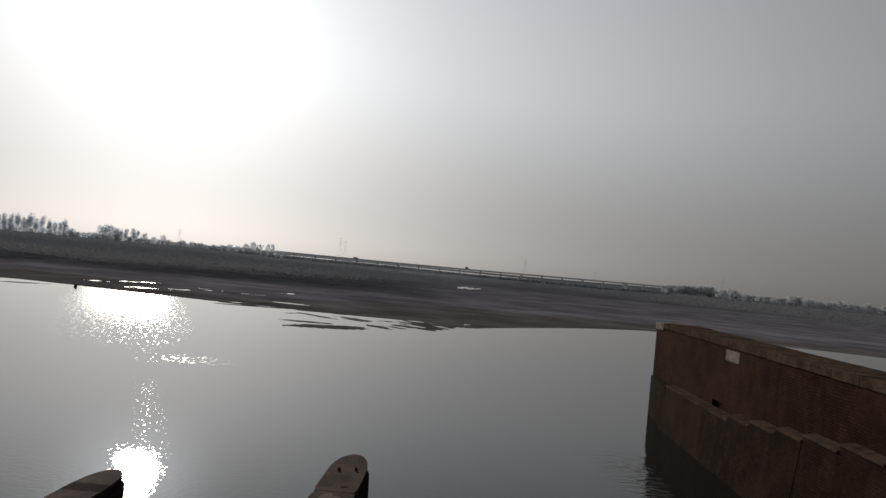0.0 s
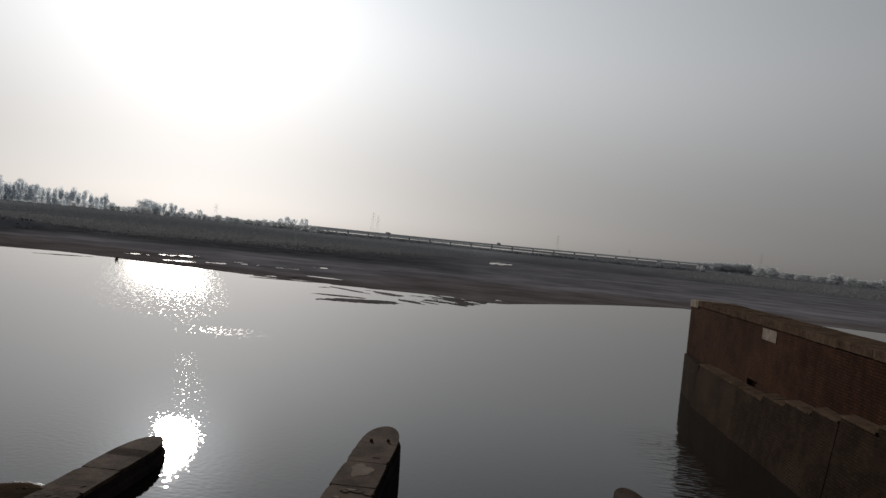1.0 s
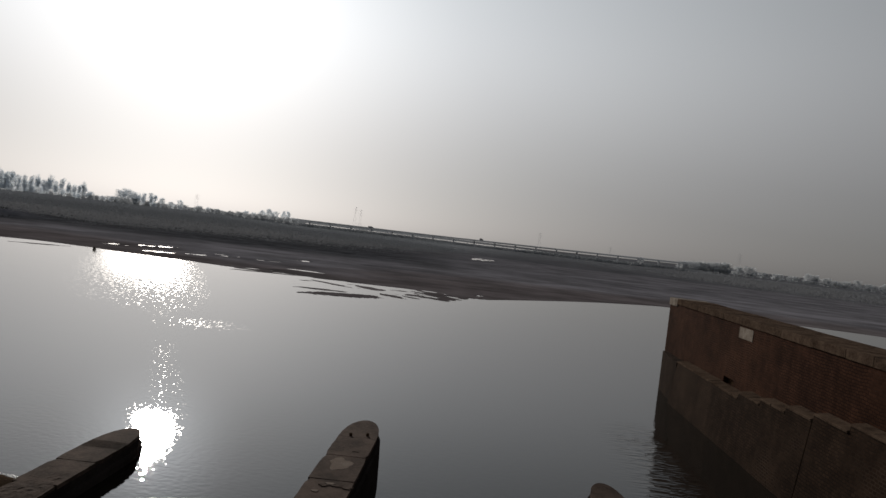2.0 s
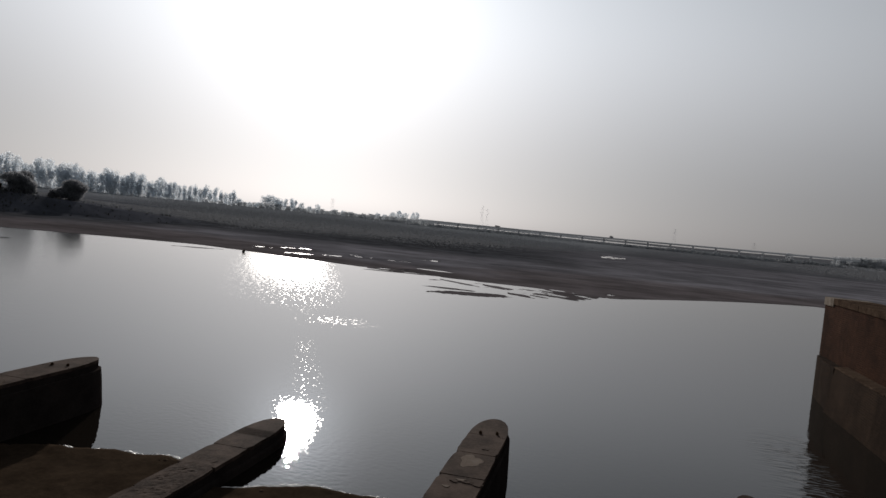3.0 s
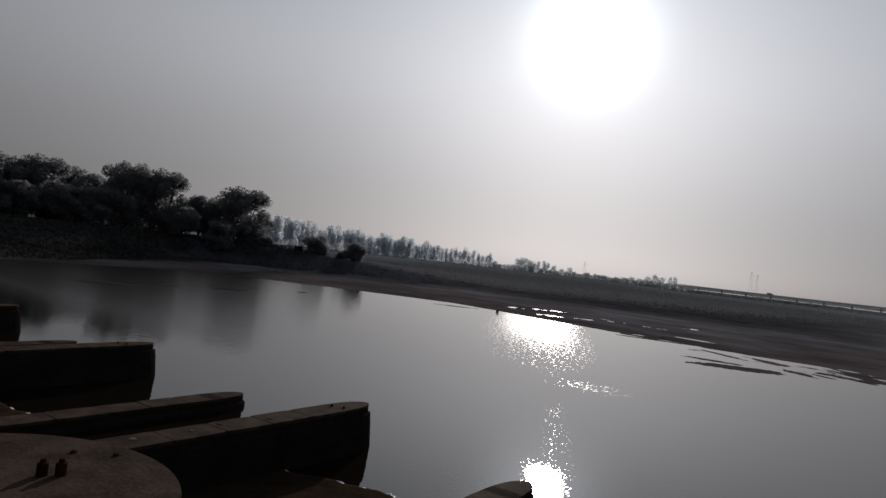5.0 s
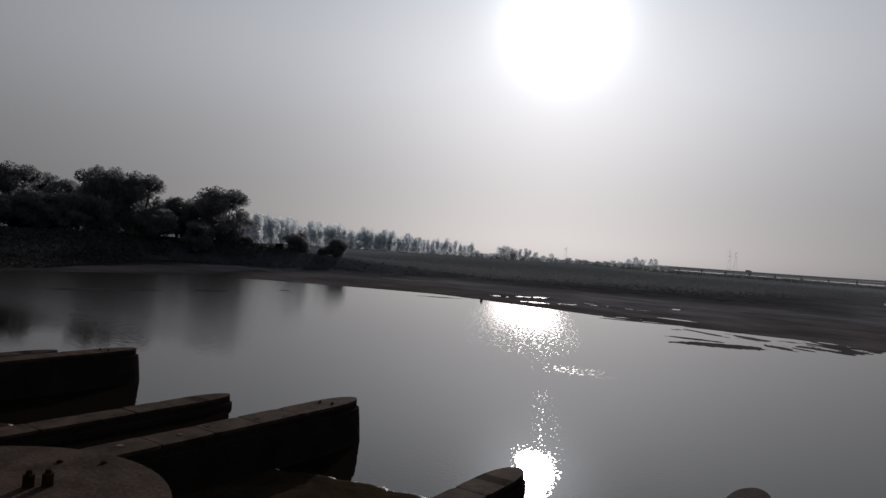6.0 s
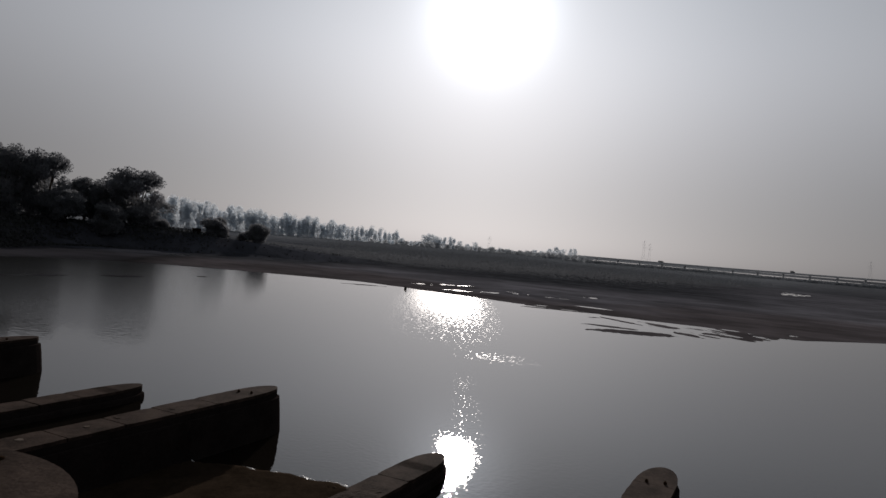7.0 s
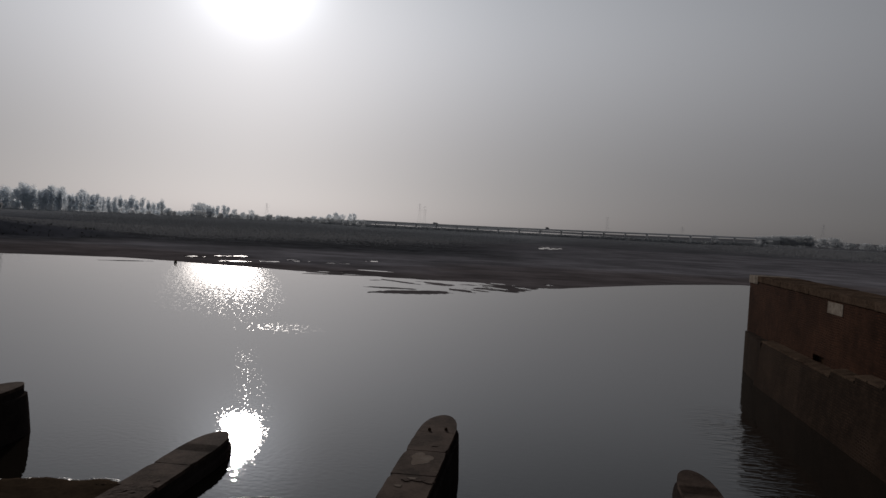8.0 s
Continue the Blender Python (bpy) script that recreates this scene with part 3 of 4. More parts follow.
def smooth(e0, e1, v):
    k = np.clip((v - e0) / (e1 - e0), 0, 1)
    return k * k * (3 - 2 * k)


def bumps(x, y, seed):
    """Smooth pseudo-random relief from a few crossed waves."""
    rng = np.random.RandomState(seed)
    out = 0
    for k in range(9):
        a, f, p = rng.uniform(0, math.pi), rng.uniform(0.6, 1.7) * (1.35 ** k) * 0.5, rng.uniform(0, 6.28)
        out = out + np.sin((x * math.cos(a) + y * math.sin(a)) * f + p + 1.3 * np.sin(x * f * 0.37 + k)) / (1.22 ** k)
    return out / 4.2


def ground_z(x, y):
    az, r = np.degrees(np.arctan2(-x, y)), np.hypot(x, y)
    s = r - np.interp(az, *SHORE)
    z = np.where(s < 0, np.maximum(s * 0.03, -2.0), np.interp(s, [0, 3, 60, 220, 330, 600, 1000, 2500, 4500], [0, 0.07, 0.12, 0.22, 0.3, 0.55, 0.8, 1.6, 2.6]))
    flat = smooth(-4, 0, az) * (1 - smooth(12, 15, az)) + 0.35 * smooth(14, 17, az) * (1 - smooth(29, 33, az)) + 0.04
    near = np.exp(-((s - 6) / 16.0) ** 2)
    z = z + flat * near * 0.26 * bumps(x / 7.0, y / 2.4, 3) + 0.05 * smooth(20, 90, s) * bumps(x / 22.0, y / 9.0, 5)
    spit = smooth(-4.5, -1, az) * (1 - smooth(11, 14, az)) * np.exp(-((s - np.interp(az, [0, 6, 11], [-1, -6, -12])) / 11.0) ** 4)
    lie = np.radians(np.interp(az, [0, 6, 9, 12], [-48, -44, 2, 18]))
    u, v = (x + 10) * np.cos(lie) + (y - 118) * np.sin(lie), (y - 118) * np.cos(lie) - (x + 10) * np.sin(lie)
    z = z * (1 - 0.85 * spit) + spit * (0.16 * bumps(u / 4.2, v / 0.9, 6) + np.interp(az, [-4, 0, 3, 10, 13], [0.06, 0.05, 0.02, 0.0, 0.0]))
    z = z + 0.35 * smooth(320, 700, s) * bumps(x / 120.0, y / 70.0, 7)
    z = z + 2.6 * smooth(12, 19, az) * smooth(250, 700, s) * (1 - smooth(1800, 3000, s))
    z = z + 1.6 * smooth(-15, -19, az) * smooth(350, 800, s) * (1 - smooth(1800, 3000, s))
    z = z + 17.0 * smooth(-8, -26, az) * smooth(1500, 3600, r)
    reach = smooth(-17, -12, az) * (1 - smooth(11, 13.5, az)) * smooth(1150, 1220, r + 30 * bumps(x / 90.0, y / 60.0, 15)) * (1 - smooth(2300, 2500, r))
    z = z - (z + 0.25 - 0.4 * bumps(x / 14.0, y / 22.0, 29)) * reach
    foot = np.interp(az, *FOOT) + 5 * bumps(x / 16.0, y / 16.0, 23)
    rise = np.interp(az, [27, 33, 37, 40.5, 44, 47, 50, 60, 90, 120], [0, 1.6, 3.2, 4.8, 6.0, 6.8, 7.4, 8.0, 8.0, 0])
    z = z + rise * smooth(foot, foot + np.interp(az, [54, 62], [12, 55]), r) * (1 - 0.7 * smooth(330, 460, r))
    for sign, spots in ((-1, POOLS + SPIT_POOLS), (1, BARS)):
        for cx, cy, rx, ry, turn in spots:
            c, n = math.cos(radians(turn)), math.sin(radians(turn))
            u, v = (x - cx) * c + (y - cy) * n, (y - cy) * c - (x - cx) * n
            d = (u / rx) ** 2 + (v / ry) ** 2 + (2.4 if sign < 0 else 0.9) * bumps(u / rx * 8.0 + cx, v / ry * 4.0 + cy, 4)
            k = np.clip((1.15 if sign < 0 else 1.6) - d, 0, 1) * (np.abs(u) < 1.8 * rx) * (np.abs(v) < 1.8 * ry)
            goal = 0.022 if sign > 0 else -0.12
            z = z + (goal - z) * np.where(sign * (goal - z) > 0, np.minimum(k * 2.2, 1), 0)
    return z


def ground_cover(x, y):
    """Share of the ground that low grass and weeds hide, 0 to 1; up to 2 on the embankment and left bars."""
    az, r = np.degrees(np.arctan2(-x, y)), np.hypot(x, y)
    s = r - np.interp(az, *SHORE)
    flats = smooth(30, 120, s + 45 * bumps(x / 60.0, y / 25.0, 12)) * (0.5 + 0.5 * smooth(-9, 8, az))
    flats = np.maximum(flats, smooth(190, 380, s + 90 * bumps(x / 80.0, y / 30.0, 12)) * 0.85)
    up = r - np.interp(az, *FOOT) + 7 * bumps(x / 12.0, y / 9.0, 13) + np.clip(az - 45, 0, 8) * 12
    bank = smooth(28, 36, az) * smooth(-78, -5, up)
    damp = smooth(28, 36, az) * smooth(-8, 6, up)
    mud = 2.0 * smooth(38, 44, az) * (s < 1)
    return np.maximum(np.clip(np.maximum(flats, bank), 0, 1) + damp, mud)


def damp_margin(x, y):
    """Share of damp brown sand, full along the water's edge and on the low bars."""
    az, r = np.degrees(np.arctan2(-x, y)), np.hypot(x, y)
    s = r - np.interp(az, *SHORE)
    wide = np.interp(az, [-40, -16, -3, 4, 11, 20, 40], [45, 55, 90, 75, 35, 35, 85])
    return 1 - smooth(0.35, 1.0, s / wide + 0.28 * bumps(x / 30.0, y / 8.0, 17))


def haze_share(x, y):
    """Share of the painted haze tone, which takes over far out on the flats."""
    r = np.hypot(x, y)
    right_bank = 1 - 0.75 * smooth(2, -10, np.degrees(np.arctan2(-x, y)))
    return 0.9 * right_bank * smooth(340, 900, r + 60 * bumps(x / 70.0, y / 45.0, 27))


def build_ground():
    az = np.concatenate([np.arange(-42, 84, 0.13), np.arange(84, 318, 3.0)])
    rr = np.concatenate([[40, 70, 90], np.arange(96, 190, 0.5), np.arange(190, 215, 1.0), np.geomspace(216, 4700, 110)])
    a, r = np.meshgrid(np.radians(az), rr)
    x, y = -np.sin(a) * r, np.cos(a) * r
    z = ground_z(x, y)
    verts = np.stack([x, y, z], -1).reshape(-1, 3)
    na, nr = len(az), len(rr)
    i = np.arange(nr - 1)[:, None] * na + np.arange(na)[None]
    j = np.arange(nr - 1)[:, None] * na + (np.arange(na)[None] + 1) % na
    faces = np.stack([i, j, j + na, i + na], -1).reshape(-1, 4).tolist()
    faces.append(list(range(na - 1, -1, -1)))
    me = raw_mesh("ground", verts, faces, M_SAND, True)
    cover = me.attributes.new("cover", "FLOAT", "POINT")
    wet = me.attributes.new("wet", "FLOAT", "POINT")
    wet.data.foreach_set("value", damp_margin(verts[:, 0], verts[:, 1]).astype(np.float32))
    hazed = me.attributes.new("hazed", "FLOAT", "POINT")
    hazed.data.foreach_set("value", haze_share(verts[:, 0], verts[:, 1]).astype(np.float32))
    cover.data.foreach_set("value", ground_cover(verts[:, 0], verts[:, 1]).astype(np.float32))
    tagged(mesh_part("ground", me, None), "brown sandy river flats with low banks and puddles", "ground", kind="structure")
    n = 128
    ring = [(2600 * math.cos(k * 2 * math.pi / n), 2600 * math.sin(k * 2 * math.pi / n), 0.0) for k in range(n)]
    me = raw_mesh("water", ring, [tuple(range(n))], M_WATER)
    tagged(mesh_part("water", me, None), "calm grey-brown river water with faint ripples", "water", kind="structure")


build_ground()

# ---------------------------------------------------------------- piers
TIP_Y, BACK_Y, HALF, SKEW = 23.88, 1.4, 0.69, 0.06
# middle of each pier at its nose
PIER_X = [6.95, -1.80, -10.2, -18.5, -26.78, -34.9, -43.1, -51.3, -59.5, -67.7]
SLAB = 0.13
# the piers are drawn in a plan 1 : GROW, and sink by SINK when they are set up
GROW = 1.22
SINK = EYE.z * (1 - GROW)


def pier_outline(inset, y_back, y_tip, nose=2.3, steps=12):
    """Plan of a cutwater pier: straight sides and a long rounded nose."""
    h = HALF - inset
    pts = [(h, y_back)]
    for k in range(steps + 1):
        a = k / steps * math.pi
        pts.append((h * math.cos(a) if 0 < k < steps else (h if k == 0 else -h), y_tip - inset - nose + nose * math.sin(a) ** 0.8))
    pts.append((-h, y_back))
    return [(x - SKEW * (TIP_Y - y), y) for x, y in pts]


def pier_body_bm(top):
    bm = bmesh.new()
    if top < 3:
        levels = [(0.2, -0.06, -0.14), (1.9, -0.06, -0.14), (2.15, -0.05, -0.1), (top - 0.26, -0.03, -0.05), (top - 0.24, 0.045, 0.02), (top, 0.045, 0.0)]
    else:
        levels = [(-2.2, -0.02, -0.10), (0.0, -0.05, -0.24), (0.7, -0.09, -0.34), (min(1.7, top * 0.6), -0.09, -0.38), (top * 0.8, -0.05, -0.20), (top - 0.26, -0.03, -0.10), (top - 0.24, 0.045, 0.02), (top, 0.045, 0.0)]
    rings = []
    for z, inset, cut in levels:
        rings.append([bm.verts.new((x, y, z)) for x, y in pier_outline(inset, BACK_Y, TIP_Y - cut * (0.5 if top > 3 else 0.25))])
    n = len(rings[0])
    for a, b in zip(rings, rings[1:]):
        for k in range(n):
            bm.faces.new((a[k], a[(k + 1) % n], b[(k + 1) % n], b[k]))
    bm.faces.new(rings[-1])
    bm.faces.new(rings[0][::-1])
    return bm


def prism(pts, z0, z1, bevel=0.02):
    bm = bmesh.new()
    lo = [bm.verts.new((x, y, z0)) for x, y in pts]
    hi = [bm.verts.new((x, y, z1)) for x, y in pts]
    n = len(pts)
    for k in range(n):
        bm.faces.new((lo[k], lo[(k + 1) % n], hi[(k + 1) % n], hi[k]))
    top = bm.faces.new(hi)
    bm.faces.new(lo[::-1])
    if bevel:
        bmesh.ops.bevel(bm, geom=list(top.edges), offset=bevel, segments=2, affect="EDGES", profile=0.6)
    return bm


def worn_outline(x0, x1, y0, y1, rng):
    """Plan of a cap slab with worn, slightly wavering edges and a chipped corner or two."""
    pts = []
    corners = [(x1, y0), (x1, y1), (x0, y1), (x0, y0)]
    chip = [rng.choice((0.0, 0.0, 0.03, 0.07)) for c in corners]
    for k in range(4):
        (ax, ay), (cx, cy) = corners[k], corners[(k + 1) % 4]
        steps = max(3, int(math.hypot(cx - ax, cy - ay) / 0.3))
        for j in range(steps):
            t = j / steps
            pull = chip[k] if j == 0 else 0.0
            px, py = ax + (cx - ax) * t + rng.uniform(-0.011, 0.011), ay + (cy - ay) * t + rng.uniform(-0.013, 0.013)
            px += pull if ax < 0.5 * (x0 + x1) else -pull
            pts.append((px - SKEW * (TIP_Y - py), py))
    return pts


def build_pier(top, joints):
    """Cutwater pier: a masonry shaft, bulged above the water, under a row of cap slabs."""
    rng = random.Random(int(top * 100))
    pier = empty("bridge_pier")
    body_top = top - SLAB
    part("pier_body", pier_body_bm(body_top), M_PIER, pier, "masonry shaft, darkened for its shade")
    cuts = joints + [joints[-1] - 2.05 * k for k in range(1, 8) if joints[-1] - 2.05 * k > BACK_Y + 0.5] + [BACK_Y]
    part("slab", prism(pier_outline(0.05, cuts[0] + 0.02, TIP_Y), body_top, top), M_SLAB, pier)
    h = HALF - 0.05
    for k, (y1, y0) in enumerate(zip(cuts, cuts[1:])):
        d = rng.uniform(-0.02, 0.015) if k > 1 else 0.0
        part("slab", prism(worn_outline(-h - d * 0.5, h + d * 0.5, y0 + rng.uniform(0.01, 0.03), y1 - rng.uniform(0.01, 0.03), rng), body_top, top + d, 0.014), M_SLAB, pier)
    for sx, sy in ((-0.37, 21.86), (0.18, 22.02)) if top > 3 else ():
        ob = part("stud", stud_bm(0.055, 0.11), M_IRON, pier)
        ob.location = (sx, sy, top - 0.01)
    return pier


def stud_bm(r, h):
    bm = bmesh.new()
    tube(bm, (0, 0, -0.01), (0, 0, h * 0.75), r, r * 0.95, 10)
    tube(bm, (0, 0, h * 0.72), (0, 0, h), r * 0.6, r * 0.45, 10)
    return bm


def blotch(x, y, rx, ry, wild=1.0):
    """Ragged outline of a stain."""
    pts = []
    for k in range(26):
        a = k * 2 * math.pi / 26
        r = 1 + wild * (0.16 * math.sin(3 * a + 1 + y) + 0.10 * math.sin(5 * a + x) + 0.06 * math.sin(9 * a + 2 * y))
        pts.append((x + rx * r * math.cos(a), y + ry * r * math.sin(a)))
    return pts


def add_stains(pier, top, spots):
    """Thin lime stains and crumbs of mortar left on the cap slabs."""
    for x, y, rx, ry, mat, label in spots:
        part("lime_stain" if mat is M_LIME else "mortar_crumb", prism(blotch(x, y, rx, ry, 1.0 if mat is M_LIME else 1.6), top - 0.03, top + (0.006 if mat is M_LIME else 0.014), 0), mat, pier, label)


def add_crust(pier):
    """Rough crust of crumbled mortar on the cap slabs."""
    n, m = 16, 110
    verts, faces = [], []
    for j in range(m + 1):
        y = 9.0 + 11.2 * j / m
        for i in range(n + 1):
            x = -0.54 + 1.08 * i / n
            lump = 0.6 * noise.noise((x * 7, y * 5, 1)) + 0.5 * noise.noise((x * 15, y * 11, 4))
            fade = min(1, (20.2 - y) / 1.5 + 0.6 * noise.noise((x * 2, y, 7))) * min(1, (0.54 - abs(x)) / 0.12)
            verts.append((x - SKEW * (TIP_Y - y), y, LOW + 0.036 * max(-1, fade) * (0.45 + lump) - 0.012))
    for j in range(m):
        for i in range(n):
            a = j * (n + 1) + i
            faces.append((a, a + 1, a + n + 2, a + n + 1))
    mesh_part("mortar_crust", raw_mesh("mortar_crust", verts, faces, M_SLAB), None, pier, "rough crumbled mortar crust")


def add_pier_head(pier):
    """Round-nosed upper head of the pier, with two iron studs and a low rim."""
    def plan(r):
        return [(r + 0.2, 0.75)] + [(0.2 + r * math.cos(k * math.pi / 36), 3.92 + r * math.sin(k * math.pi / 36)) for k in range(37)] + [(0.2 - r, 0.75)]
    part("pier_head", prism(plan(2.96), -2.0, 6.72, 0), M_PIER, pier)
    part("head_slab", prism(plan(3.04), 6.72, 6.94, 0.05), M_SLAB, pier)
    for sx, sy in ((0.25, 5.5), (0.1, 5.3)):
        ob = part("stud", stud_bm(0.085, 0.26), M_IRON, pier)
        ob.location = (sx, sy, 6.935)
    bm = bmesh.new()
    loop = [Vector((0.75 + 0.2 * math.cos(k * math.pi / 8), 7.02 + 0.2 * math.sin(k * math.pi / 8), 6.42 - 0.06 * math.sin(k * math.pi / 8))) for k in range(16)]
    for a, c in zip(loop, loop[1:] + loop[:1]):
        tube(bm, a, c, 0.013, 0.013, 6, False)
    part("mooring_ring", bm, M_STEEL, pier, "bright worn iron ring")
    for sx, sy in ((-0.6, 6.14), (-0.08, 6.58)):
        ob = part("stud", stud_bm(0.05, 0.05), M_IRON, pier)
        ob.location = (sx, sy, 6.935)


HIGH, LOW = 3.9, 2.62
high_pier, low_pier = None, None
for k in range(-1, 9):
    m = pose(PIER_X[k + 1] * GROW, 0, SINK)
    if k % 2 == 0:
        if high_pier is None:
            ob = high_pier = build_pier(HIGH, [21.75, 19.85, 17.88, 15.9])
            ob.matrix_world = m @ Matrix.Scale(GROW, 4)
        else:
            ob = copy_thing(high_pier, m)
        if k == 0:
            stained_pier = ob
        if k == 2:
            spotted_pier = ob
        tagged(ob, "tall concrete-capped river pier with a rounded nose", "bridge pier", "river piers")
    else:
        if low_pier is None:
            ob = low_pier = build_pier(LOW, [22.25, 20.3, 18.4, 16.4])
            ob.matrix_world = m @ Matrix.Scale(GROW, 4)
        else:
            ob = copy_thing(low_pier, m)
        if k == 1:
            add_pier_head(ob)
            add_crust(ob)
        tagged(ob, "low concrete-capped river pier with a rounded nose", "bridge pier", "river piers")

add_stains(stained_pier, HIGH, [(-0.31, 19.15, 0.32, 0.50, M_LIME, "pale dried lime stain"), (-0.66, 17.03, 0.10, 0.07, M_LIME, "pale dried lime stain"),
                                (-0.36, 17.62, 0.13, 0.06, M_LIME, "pale dried lime stain"), (-0.50, 17.45, 0.12, 0.07, M_SLAB, ""), (-0.20, 17.50, 0.17, 0.06, M_SLAB, ""),
                                (0.12, 17.42, 0.15, 0.08, M_SLAB, ""), (-0.02, 20.35, 0.10, 0.05, M_SLAB, "")])
add_stains(spotted_pier, HIGH, [(-0.60, 14.95, 0.10, 0.09, M_LIME, "pale dried lime stain"), (-0.85, 12.9, 0.12, 0.10, M_LIME, "pale dried lime stain"),
                                (-0.30, 18.2, 0.10, 0.06, M_SLAB, ""), (-0.75, 16.2, 0.14, 0.05, M_SLAB, "")])
bm = bmesh.new()
for a, c, r in (((-18.09, 18.67, 3.912), (-18.30, 19.02, 3.93), 0.016), ((-18.30, 19.02, 3.93), (-18.56, 19.39, 3.915), 0.014), ((-18.30, 19.02, 3.93), (-18.24, 19.30, 3.914), 0.009)):
    tube(bm, a, c, r, r * 0.8, 6)
twig = empty("twig", 0, 0, SINK, 0.0, GROW)
part("crack_rod", bm, M_BARK, twig)
tagged(twig, "thin dark forked crack in a pier slab, laid on as rods", "twig")


def build_stone(x, y, z, size, seed):
    """Lump of broken masonry on the silt."""
    stone = empty("stone", x, y, z, 37 * seed)
    bm = bmesh.new()
    bmesh.ops.create_icosphere(bm, subdivisions=2, radius=size)
    for v in bm.verts:
        v.co *= 1 + 0.35 * noise.noise(v.co / size * 1.1 + Vector((seed * 3.1, 0, 0)))
        v.co.z *= 0.6
    part("lump", bm, M_COPING, stone)
    return tagged(stone, "small grey lump of broken masonry on the silt", "stone", "loose stones")


for k, (x, y, size) in enumerate(((-14.95, 23.8, 0.10), (-14.7, 23.85, 0.08), (-15.2, 23.75, 0.06), (-10.25, 22.75, 0.09), (-5.95, 23.85, 0.08))):
    build_stone(x, y, 0.12, size, k)

# ---------------------------------------------------------------- silt banks between the piers
def build_silt(k):
    """Flat brown silt bank between pier k and pier k + 1, with a lumpy outer edge and a line of foam."""
    x1 = (PIER_X[k + 1] - 0.6) * GROW
    x0 = (PIER_X[k + 2] + 0.6) * GROW
    n, m = 56, 60
    rng = random.Random(20 + k)
    ph = rng.uniform(0, 6)
    front = []
    for i in range(n + 1):
        u = i / n
        front.append(24.08 + 0.14 * math.sin(9 * u + ph) + 0.08 * math.sin(23 * u + 2 * ph) - 1.6 * math.exp(-(u / 0.3) ** 2) - (6.0 if k > 1 else 0.0))
    bank = empty("silt_bank")
    verts, faces = [], []
    for j in range(m + 1):
        v = j / m
        for i in range(n + 1):
            x = x0 + (x1 - x0) * i / n
            y = 3.0 + (front[i] - 3.0) * min(1.0, v * m / (m - 1.0)) ** 0.6
            z = 0.12 + 0.06 * noise.noise((x * 0.9, y * 0.9, k)) + 0.04 * noise.noise((x * 3, y * 3, k)) + 0.025 * noise.noise((x * 7, y * 7, k))
            z = z if v < 0.985 else -0.35
            x -= SKEW * (TIP_Y * GROW - y)
            verts.append((x, y if v < 0.985 else y + 0.25, z))
    for j in range(m):
        for i in range(n):
            a = j * (n + 1) + i
            faces.append((a, a + 1, a + n + 2, a + n + 1))
    mesh_part("silt", raw_mesh("silt", verts, faces, M_SILT, True), None, bank)
    verts, faces = [], []
    for i in range(n * 22):
        u = rng.random()
        x = x0 + (x1 - x0) * u
        # thick where the water laps between the first two piers, only traces elsewhere
        band = 1.2 * math.exp(-((u - 0.30) / 0.12) ** 2) if k == 0 else 0.7 * math.exp(-((u - 0.84) / 0.07) ** 2)
        if rng.random() > band + (0.22 if k == 0 else 0.03) + 0.10 * math.sin(41 * u + ph):
            continue
        f = u * n
        lo = min(n - 1, int(f))
        y = front[lo] + (front[lo + 1] - front[lo]) * (f - lo) + rng.gauss(0.13, 0.035 + 0.04 * band)
        x -= SKEW * (TIP_Y * GROW - y)
        a, r = rng.uniform(0, 6), rng.uniform(0.05, 0.12) * (1 + 0.5 * band)
        base = len(verts)
        for c in range(6):
            ang = a + c * math.pi / 3
            verts.append((x + r * 2.4 * math.cos(ang), y + r * 1.1 * math.sin(ang), 0.004))
        verts.append((x, y, 0.02 + 0.6 * r))
        for c in range(6):
            faces.append((base + c, base + (c + 1) % 6, base + 6))
    tagged(mesh_part("foam", raw_mesh("foam", verts, faces, M_FOAM), None, bank, "white foam line, bright for the wet glint"), kind="stuff")
    return tagged(bank, "flat brown silt bank with a foamy edge between two piers", "silt bank", "silt banks")


for k in range(0, 8):
    build_silt(k)

# ---------------------------------------------------------------- abutment wall
WALL_TIP, WALL_TOP, SETBACK = 57.9, 8.0, 1.23
# far end of each step of the ledge, and its height
STEPS = [(51.4, 3.36), (39.5, 3.72), (36.6, 4.03), (33.7, 4.34), (31.1, 4.66), (28.1, 5.0), (25.0, 5.35), (22.0, 5.7), (18.5, 6.05)]


def battered_block(y0, y1, z, lean=0.43, back=4.4):
    """Length of the thick foot, its water face leaning back."""
    bm = bmesh.new()
    ends = []
    for y in (y0, y1):
        ends.append([bm.verts.new((x, y, h)) for x, h in ((-lean * 2.0 / 3.4, -2.0), (back, -2.0), (back, z), (lean * z / 3.4, z))])
    for k in range(4):
        bm.faces.new((ends[0][k], ends[0][(k + 1) % 4], ends[1][(k + 1) % 4], ends[1][k]))
    bm.faces.new(ends[0][::-1])
    bm.faces.new(ends[1])
    return bm


def worn_slab(x0, x1, y0, y1, z0, z1, fall):
    """Ledge slab that falls a little towards the water, its front lip rounded by wear."""
    bm = box_bm(x0, x1, y0, y1, z0, z1, 0.03)
    for v in bm.verts:
        if v.co.z > z0 + 0.05:
            v.co.z += fall * (v.co.x - x0) / (x1 - x0)
            v.co.x += 0.05 * noise.noise((y0, v.co.y * 1.7, 3.0)) * (v.co.x < x0 + 0.1)
    return bm


